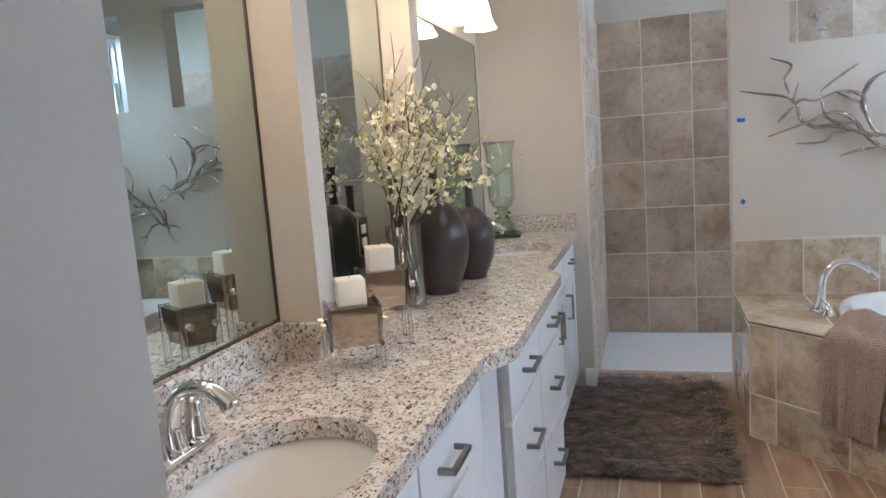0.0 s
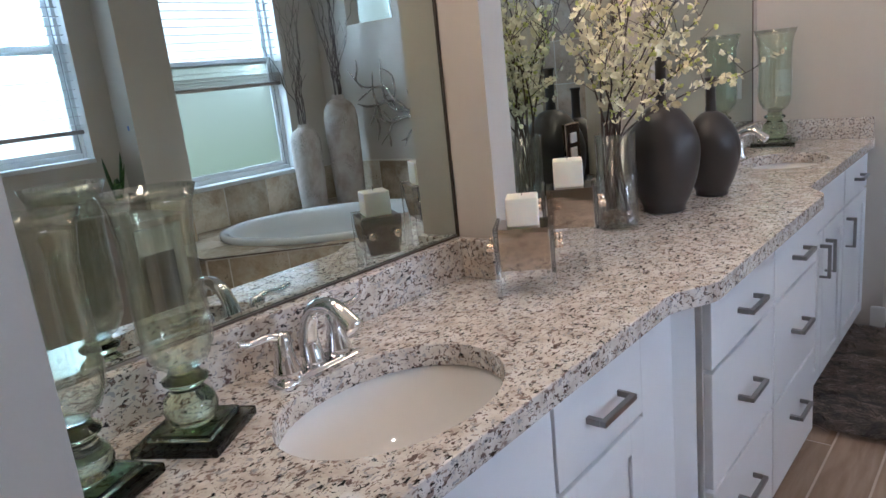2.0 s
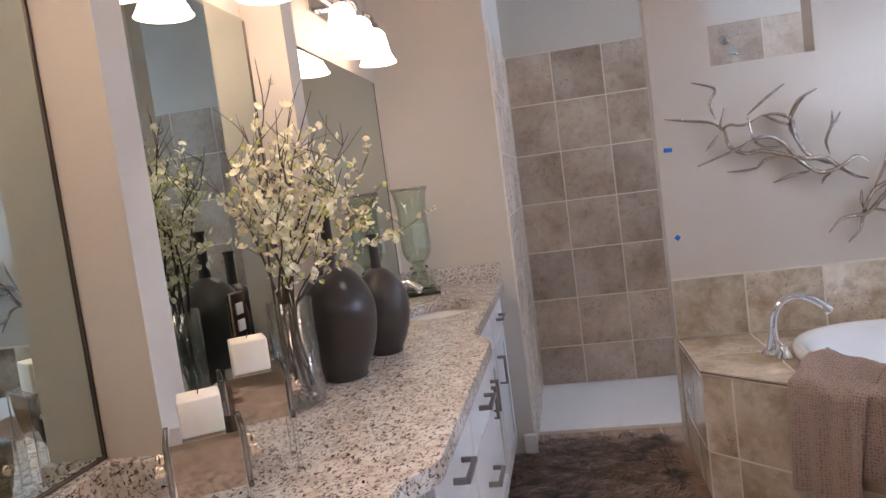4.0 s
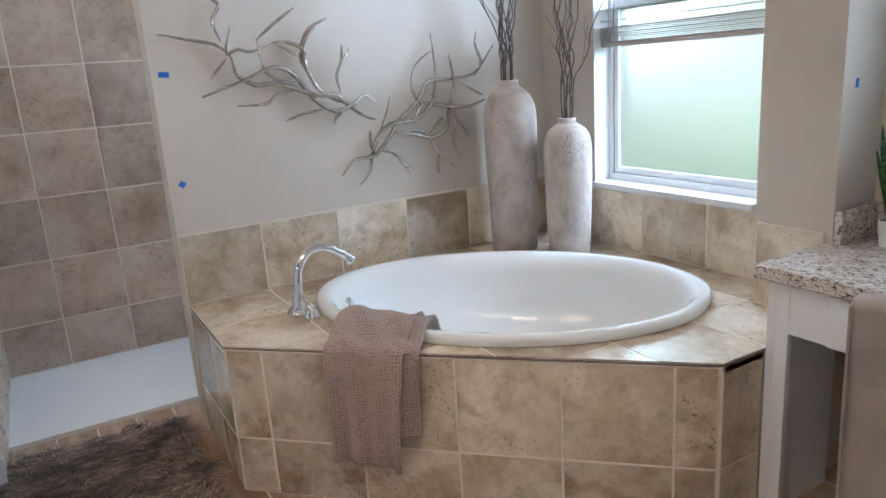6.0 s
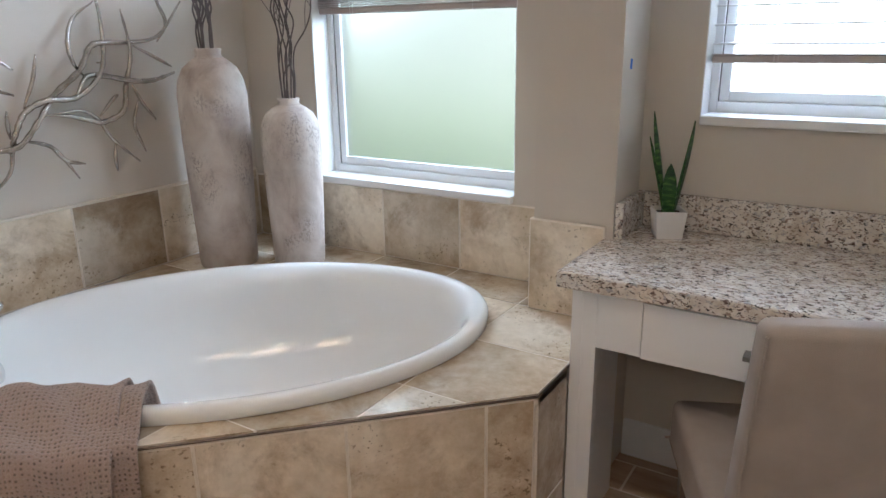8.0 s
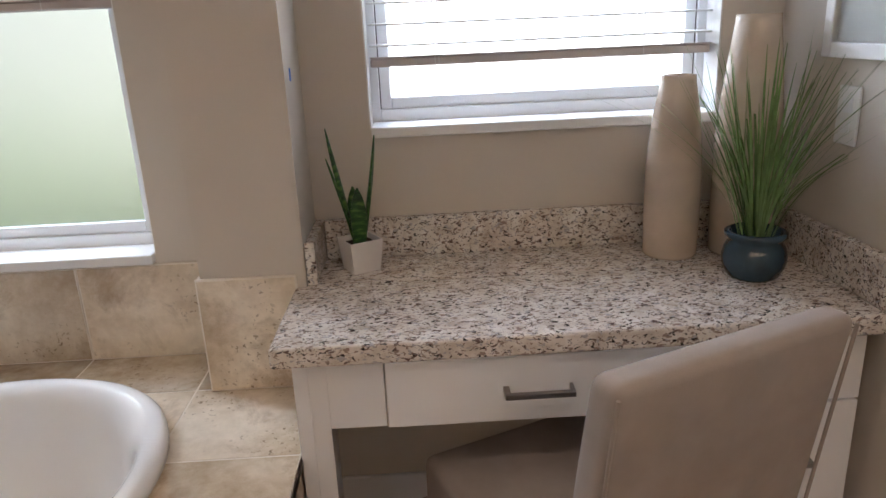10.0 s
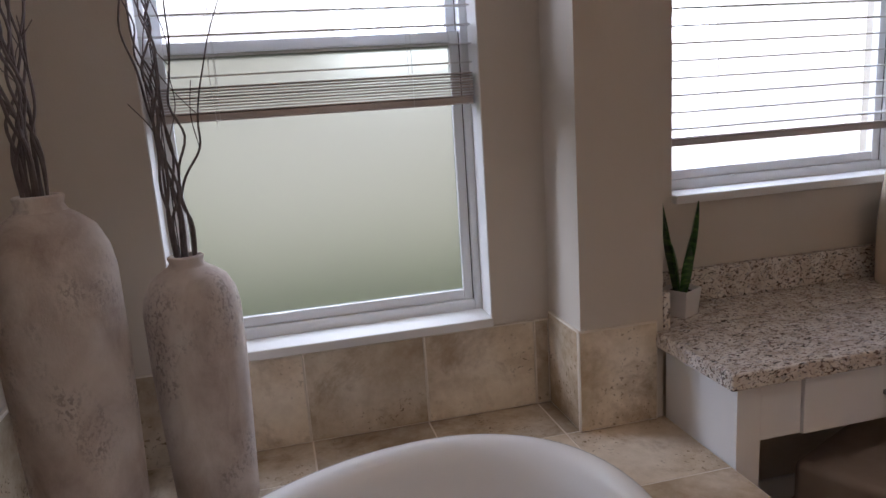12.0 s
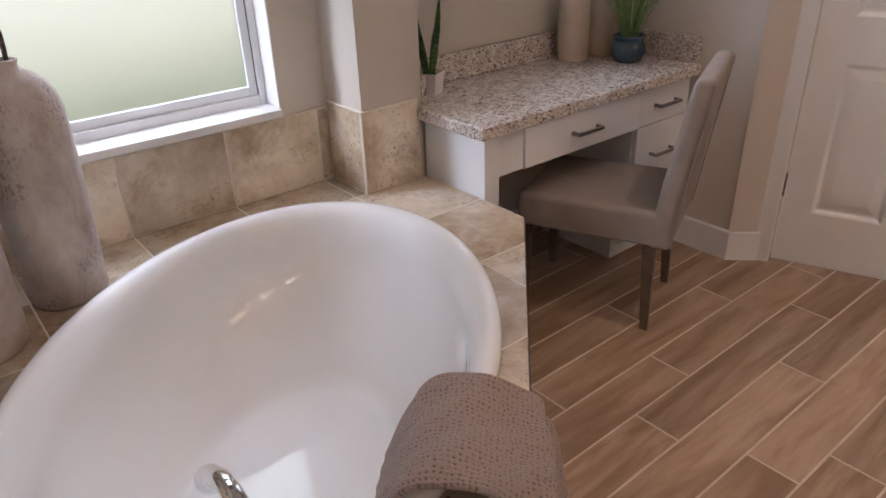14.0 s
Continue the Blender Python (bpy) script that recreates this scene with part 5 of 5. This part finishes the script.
ART["lower"] += [
    [(1.71, 1.15), (1.74, 1.09), (1.78, 1.03)],
    [(1.72, 1.1), (1.7, 1.02), (1.73, 0.93)],
    [(1.73, 1.27), (1.8, 1.23), (1.86, 1.2)],
    [(1.58, 1.06), (1.63, 1.11), (1.66, 1.12)],
    [(1.36, 1.1), (1.4, 1.18), (1.42, 1.25)],
    [(1.31, 1.02), (1.3, 1.06), (1.3, 1.1)],
    [(1.83, 1.28), (1.86, 1.34), (1.83, 1.41), (1.84, 1.47)],
]
for which, strokes in ART.items():
    a = thing("metal_branch_sculpture", pose(strokes[0][4][0], NORTH, strokes[0][4][1]), "champagne silver metal branch sculpture hung on the wall", "wall sculpture", "metal branches")
    x0, z0 = strokes[0][4]
    rng = random.Random(len(strokes))
    for n, s in enumerate(strokes):
        dep = [rng.uniform(0.02, 0.05) for _ in s]
        path = smooth_path([(x - x0, -d, z - z0) for (x, z), d in zip(s, dep)], 7)
        m = len(path)
        thick = 0.0092 if len(s) > 5 else 0.0063
        rad = [max(0.0016, thick * (1 - 0.66 * abs(2 * i / (m - 1) - 1) ** 2.5) * (1 + 0.12 * math.sin(i * 1.9) + 0.07 * math.sin(i * 4.3))) for i in range(m)]
        part("branch", tube(bmesh.new(), path, rad, 8), ARTMETAL, a, "", True)
    for x, z in (strokes[0][2], strokes[0][-3]):
        part("wall_pin", tube(bmesh.new(), [(x - x0, 0, z - z0), (x - x0, -0.03, z - z0)], 0.003, 6), ARTMETAL, a)

for x, y, z, w, h, rot, turn in ((0.549, NORTH, 1.367, 0.036, 0.019, 4, 0), (0.553, NORTH, 0.977, 0.021, 0.021, 38, 0), (2.10, 2.54, 1.21, 0.014, 0.026, 8, 0)):
    t = thing("masking_tape_marker", pose(x, y, z, 0, rot, turn), "small piece of blue masking tape stuck on the wall", "tape", "tape markers")
    part("strip", boxed(-w / 2, -0.0012, -h / 2, w / 2, -0.0002, h / 2), TAPE, t)

# towel over the rim
towel = thing("towel", pose(0, 0, 0), "mocha waffle towel draped over the tub rim and platform edge", "towel")


def drape(u0, u1, prof, seed, sway):
    """A cloth hung over an edge: prof gives (inward place, height); u runs along the edge."""
    pts = smooth_path([(n, 0, z) for n, z in prof], 6)
    rng = random.Random(seed)
    ph = [rng.uniform(0, 6.28) for _ in range(3)]
    bm, nu = bmesh.new(), 34
    uvl = bm.loops.layers.uv.new("uv")
    length = [0.0]
    for a, b in zip(pts, pts[1:]):
        length.append(length[-1] + (b - a).length)
    grid, uvs = [], {}
    for i, p in enumerate(pts):
        row, hang = [], max(0.0, min(1.0, (0.53 - p.z) / 0.25)) if p.x < 2.9 else 0.0
        for k in range(nu + 1):
            t = k / nu
            u = u0 + (u1 - u0) * (0.5 + (t - 0.5) * (1 - sway * hang))
            fold = 0.019 * hang * (math.sin(6.5 * t + ph[0]) + 0.55 * math.sin(14 * t + ph[1]) + 0.2 * math.sin(27 * t)) + 0.003 * math.sin(17 * t + 5 * p.z + ph[2])
            n = p.x - abs(fold) * 1.1 - 0.004 * hang
            lift = (0.010 * math.sin(5.2 * t + ph[1]) + 0.005 * math.sin(13 * t + 45 * p.x)) * (1 - hang) - 0.02 * hang * t
            v = bm.verts.new(((u + n) / math.sqrt(2), (n - u) / math.sqrt(2), p.z + lift))
            uvs[v] = (u, length[i])
            row.append(v)
        grid.append(row)
    for a, b in zip(grid, grid[1:]):
        for k in range(nu):
            f = bm.faces.new((a[k], a[k + 1], b[k + 1], b[k]))
            for lp in f.loops:
                lp[uvl].uv = uvs[lp.vert]
    return bm


outer = drape(-1.81, -1.56, [(3.17, 0.42), (3.155, 0.455), (3.125, 0.52), (3.085, 0.575), (3.03, 0.594), (2.975, 0.58), (2.92, 0.55), (2.874, 0.536), (2.855, 0.5), (2.852, 0.40), (2.85, 0.30), (2.848, 0.185)], 4, 0.12)
inner = drape(-1.76, -1.515, [(3.13, 0.47), (3.10, 0.53), (3.055, 0.570), (3.0, 0.571), (2.94, 0.550), (2.888, 0.530), (2.872, 0.5), (2.872, 0.40), (2.872, 0.28)], 9, 0.1)
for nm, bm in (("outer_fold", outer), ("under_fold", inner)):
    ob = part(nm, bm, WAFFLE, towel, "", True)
    sol = ob.modifiers.new("thickness", "SOLIDIFY")
    sol.thickness, sol.offset = 0.009, 0.0

# shag rug
rug = thing("shag_rug", pose(0.06, 3.675, 0), "brown faux-fur shag rug on the plank floor", "rug")
part("backing", boxed(-0.375, -0.565, 0.001, 0.375, 0.565, 0.014, 0.005), FUR, rug)
rng = np.random.default_rng(3)
C, N = 1300, 41600
cx, cy = rng.uniform(-0.35, 0.35, C), rng.uniform(-0.56, 0.56, C)
which = np.repeat(np.arange(C), N // C)
px, py = cx[which] + rng.normal(0, 0.013, N), cy[which] + rng.normal(0, 0.013, N)
flow = np.sin(px * 9 + 2 * np.sin(py * 7)) + 0.9 * np.cos(py * 8 + px * 5)
ang = flow * 0.45 + (rng.normal(0, 0.35, C) + np.pi * rng.integers(0, 2, C))[which] + rng.normal(0, 0.16, N)
ln, hh = rng.uniform(0.045, 0.095, N), (rng.uniform(0.010, 0.036, C)[which] * rng.uniform(0.85, 1.1, N))
dx, dy = np.cos(ang), np.sin(ang)
w = rng.uniform(0.0012, 0.0026, N)
base = np.stack([px, py, np.full(N, 0.01)], 1)
side = np.stack([-dy * w, dx * w, np.zeros(N)], 1)
mid = base + np.stack([dx * ln * 0.4, dy * ln * 0.4, hh * 0.85], 1)
tip = base + np.stack([dx * ln, dy * ln, hh * rng.uniform(0.6, 1.0, N)], 1)
verts = np.stack([base - side, base + side, mid + side, mid - side, tip], 1).reshape(-1, 3)
faces = [f for i in range(N) for f in ((5 * i, 5 * i + 1, 5 * i + 2, 5 * i + 3), (5 * i + 3, 5 * i + 2, 5 * i + 4))]
me = bpy.data.meshes.new("pile")
me.from_pydata(verts.tolist(), [], faces)
me.materials.append(FUR)
pile = new("pile", me)
pile.parent = rug
tagged(pile, "long tangled brown pile", kind="stuff")

# shower head on the back wall
sh = thing("shower_head", pose(1.08, BACK - 0.01, 1.96), "polished chrome shower head on a bent arm", "shower head")
part("arm", tube(bmesh.new(), smooth_path([(0, 0, 0), (0, -0.05, 0.005), (0, -0.11, -0.03), (0, -0.13, -0.06)], 5), 0.009, 12), CHROME, sh, "", True)
part("flange", lathe(bmesh.new(), [(0.0, 0.0), (0.03, 0.0), (0.026, 0.008), (0.0, 0.01)], 22), CHROME, sh, "", True).matrix_local = pose(0, 0, 0, 90, 0, 0)
part("head", lathe(bmesh.new(), [(0.0, 0.0), (0.012, 0.0), (0.018, -0.02), (0.042, -0.045), (0.044, -0.055), (0.0, -0.056)], 26, at=(0, -0.13, -0.055)), CHROME, sh, "", True)

# ---- dressing table things ----
ch = thing("dining_chair", pose(1.50, 1.925, 0, 0, 0, 23.8), "taupe upholstered side chair with tapered wooden legs at the desk", "chair")


def leg(x, y, lean):
    bm = bmesh.new()
    a = [bm.verts.new((x + s * 0.013 + lean, y + q * 0.013, 0)) for s, q in ((-1, -1), (1, -1), (1, 1), (-1, 1))]
    b = [bm.verts.new((x + s * 0.021, y + q * 0.021, 0.34)) for s, q in ((-1, -1), (1, -1), (1, 1), (-1, 1))]
    for i in range(4):
        bm.faces.new((a[i], a[(i + 1) % 4], b[(i + 1) % 4], b[i]))
    bm.faces.new(a[::-1])
    bm.faces.new(b)
    part("leg", bm, LEGWOOD, ch, "tapered dark wooden leg")


for x, y, l in ((0.0, 0.178, -0.015), (0.0, -0.178, -0.015), (0.435, 0.165, 0.0), (0.435, -0.165, 0.0)):
    leg(x, y, l)
bm = boxed(-0.035, -0.215, 0.33, 0.455, 0.215, 0.452, 0.022, 4)
for v in bm.verts:
    if v.co.z > 0.42:
        v.co.z += 0.022 * (1 - (v.co.y / 0.23) ** 2) * max(0, 1 - ((v.co.x - 0.21) / 0.27) ** 2)
seat = part("seat", bm, CHAIRCLOTH, ch, "", True)
part("seat_piping", tube(bmesh.new(), smooth_path([(-0.03, 0.2125, 0.345), (0.2, 0.213, 0.345), (0.43, 0.2125, 0.345), (0.448, 0.207, 0.345), (0.4535, 0.19, 0.345), (0.4535, -0.19, 0.345), (0.448, -0.207, 0.345), (0.43, -0.2125, 0.345), (0.2, -0.213, 0.345), (-0.03, -0.2125, 0.345)], 6), 0.003, 6), CHAIRCLOTH, seat)
bm = boxed(-0.07, -0.215, 0.325, 0.0, 0.215, 0.885, 0.02, 4)
bmesh.ops.bisect_plane(bm, geom=bm.verts[:] + bm.edges[:] + bm.faces[:], plane_co=(0, 0, 0.55), plane_no=(0, 0, 1))
bmesh.ops.bisect_plane(bm, geom=bm.verts[:] + bm.edges[:] + bm.faces[:], plane_co=(0, 0, 0.75), plane_no=(0, 0, 1))
for v in bm.verts:
    t = max(0.0, (v.co.z - 0.34) / 0.59)
    v.co.x += -0.092 * t ** 1.25 + (0.012 * (1 - (v.co.y / 0.215) ** 2) if v.co.x > -0.03 else 0) + (0.012 * t if v.co.x < -0.035 else 0)
back = part("backrest", bm, CHAIRCLOTH, ch, "", True)
for s in (-1, 1):
    part("back_seam", tube(bmesh.new(), smooth_path([(-0.072, s * 0.212, 0.34), (-0.103, s * 0.213, 0.6), (-0.139, s * 0.212, 0.87)], 6), 0.003, 6), CHAIRCLOTH, back)

pot = thing("planter_pot", pose(2.135, 2.425, DESK, 0, 0, 28), "small white square planter on the granite top", "planter")
bm = bmesh.new()
for (h0, z0), (h1, z1) in (((0.033, 0.0), (0.04, 0.075)), ((0.037, 0.075), (0.034, 0.062))):
    a = [bm.verts.new((s * h0, q * h0, z0)) for s, q in ((-1, -1), (1, -1), (1, 1), (-1, 1))]
    b = [bm.verts.new((s * h1, q * h1, z1)) for s, q in ((-1, -1), (1, -1), (1, 1), (-1, 1))]
    for i in range(4):
        bm.faces.new((a[i], a[(i + 1) % 4], b[(i + 1) % 4], b[i]))
    if z0 == 0.0:
        bm.faces.new(a[::-1])
        rim_out = b
    else:
        rim_in = a
for i in range(4):
    bm.faces.new((rim_out[i], rim_out[(i + 1) % 4], rim_in[(i + 1) % 4], rim_in[i]))
part("pot", bm, WHITE_CERAMIC, pot)
part("soil", boxed(-0.034, -0.034, 0.05, 0.034, 0.034, 0.063), SOIL, pot, "dark soil")
plant = thing("snake_plant", pose(2.135, 2.425, DESK + 0.062), "green snake plant with upright pointed leaves", "plant")


def blade(bm, foot, d, length, width, curl, steps=8, fold=0.35, lean=0.28):
    side = Vector((-d.y, d.x, 0)).normalized()
    rows = []
    for k in range(steps + 1):
        t = k / steps
        c = foot + Vector((d.x * length * (lean * t + curl * t * t), d.y * length * (lean * t + curl * t * t), length * (t - 0.35 * curl * t * t)))
        wv = width * (0.65 + 0.9 * t) * (1 - t ** 2.6) + 0.0004
        rows.append([bm.verts.new(c + side * s * wv + Vector((d.x, d.y, 0)) * (fold * wv if s else 0)) for s in (-1, 0, 1)])
    for a, b in zip(rows, rows[1:]):
        for k in range(2):
            bm.faces.new((a[k], a[k + 1], b[k + 1], b[k]))


rng = random.Random(11)
for n, (a, ln) in enumerate(((265, 0.25), (85, 0.27), (100, 0.21), (275, 0.16), (20, 0.13), (190, 0.14))):
    d = Vector((math.cos(radians(a)), math.sin(radians(a)), 0))
    bm = bmesh.new()
    blade(bm, d * 0.008, d, ln, 0.0185, rng.uniform(-0.06, 0.1), lean=0.16)
    lf = part("leaf", bm, LEAF, plant, "", True)
    sol = lf.modifiers.new("thickness", "SOLIDIFY")
    sol.thickness = 0.0025


def tapered_vase(x, y, r, top_r, h, label):
    v = thing("tapered_vase", pose(x, y, DESK), label, "vase", "cream vases")
    prof = [(0.0, 0.0), (r * 0.93, 0.0), (r * 0.97, 0.006), (r, h * 0.2), (r, h * 0.45), (r * 0.93, h * 0.62), (r * 0.8, h * 0.8), (top_r * 1.02, h * 0.97), (top_r, h), (top_r - 0.006, h), (top_r - 0.008, h * 0.9), (0.0, h * 0.88)]
    part("body", lathe(bmesh.new(), prof[:8], 44, cap=False), CREAM_GLAZE, v, "", True)
    part("rim", lathe(bmesh.new(), prof[7:], 44, cap=False), CREAM_GLAZE, v, "", True)


tapered_vase(2.13, 1.70, 0.063, 0.037, 0.41, "glossy cream tapered vase on the granite top")
tapered_vase(2.125, 1.535, 0.072, 0.046, 0.53, "taller glossy cream tapered vase beside a shorter one")
bp = thing("grass_pot", pose(1.95, 1.585, DESK), "glossy blue round pot with a rolled rim", "pot")
prof = [(0.9 * r, 0.95 * z) for r, z in ((0.0, 0.0), (0.05, 0.0), (0.058, 0.006), (0.07, 0.03), (0.072, 0.05), (0.067, 0.07), (0.06, 0.082), (0.062, 0.09), (0.069, 0.096), (0.069, 0.104), (0.062, 0.108), (0.056, 0.104), (0.052, 0.09), (0.0, 0.09))]
part("pot", lathe(bmesh.new(), prof, 40), BLUE_GLAZE, bp, "", True)
gr = thing("ornamental_grass", pose(1.95, 1.585, DESK + 0.085), "tuft of green ornamental grass in a blue pot", "plant")
bm = bmesh.new()
rng = random.Random(21)
for n in range(120):
    a = rng.uniform(0, 2 * math.pi)
    d = Vector((math.cos(a), math.sin(a), 0))
    blade(bm, d * rng.uniform(0.0, 0.035), d, rng.uniform(0.2, 0.42), rng.uniform(0.0012, 0.0026), rng.choice((0.0, 0.1, 0.2, 0.35, 0.55)), 8, 0.2, rng.uniform(0.05, 0.35))
tagged(part("blade_tuft", bm, GRASS, gr), kind="stuff")
pf = thing("picture_frame", pose(1.82, 1.42, 1.48), "white framed print hung on the wall above the desk", "picture")
bm = bmesh.new()
for a in ((-0.22, -0.28, -0.19, 0.28), (0.19, -0.28, 0.22, 0.28), (-0.19, -0.28, 0.19, -0.25), (-0.19, 0.25, 0.19, 0.28)):
    box(bm, a[0], 0.001, a[1], a[2], 0.02, a[3], 0.003)
part("frame", bm, TRIM, pf)
part("print", boxed(-0.19, 0.002, -0.25, 0.19, 0.006, 0.25), PAPER, pf, "pale print")
part("glazing", boxed(-0.19, 0.010, -0.25, 0.19, 0.012, 0.25), PANE, pf)

# ---- floor planks ----
PW, PL = 0.147, 0.91
first = 1.304 - 11 * PW
starts = {10: 2.47, 11: 2.198, 9: 1.92}
for i in range(19):
    x0 = first + i * PW - PW
    x1 = min(x0 + PW, EAST)
    if x0 < -0.36 or x1 - x0 < 0.02:
        continue
    y = starts.get(i, random.uniform(0, PL)) % PL - 2 * PL
    while y < 4.4:
        a, b = max(y, SOUTH), min(y + PL, 4.4)
        if b - a > 0.03:
            lay_tile(floor, pose(x0 + 0.0025, a + 0.0025, -0.008, -90, 0, 0) @ pose(0, 0, 0), x1 - x0 - 0.005, b - a - 0.005, 0.008, PLANK, "plank")
        y += PL
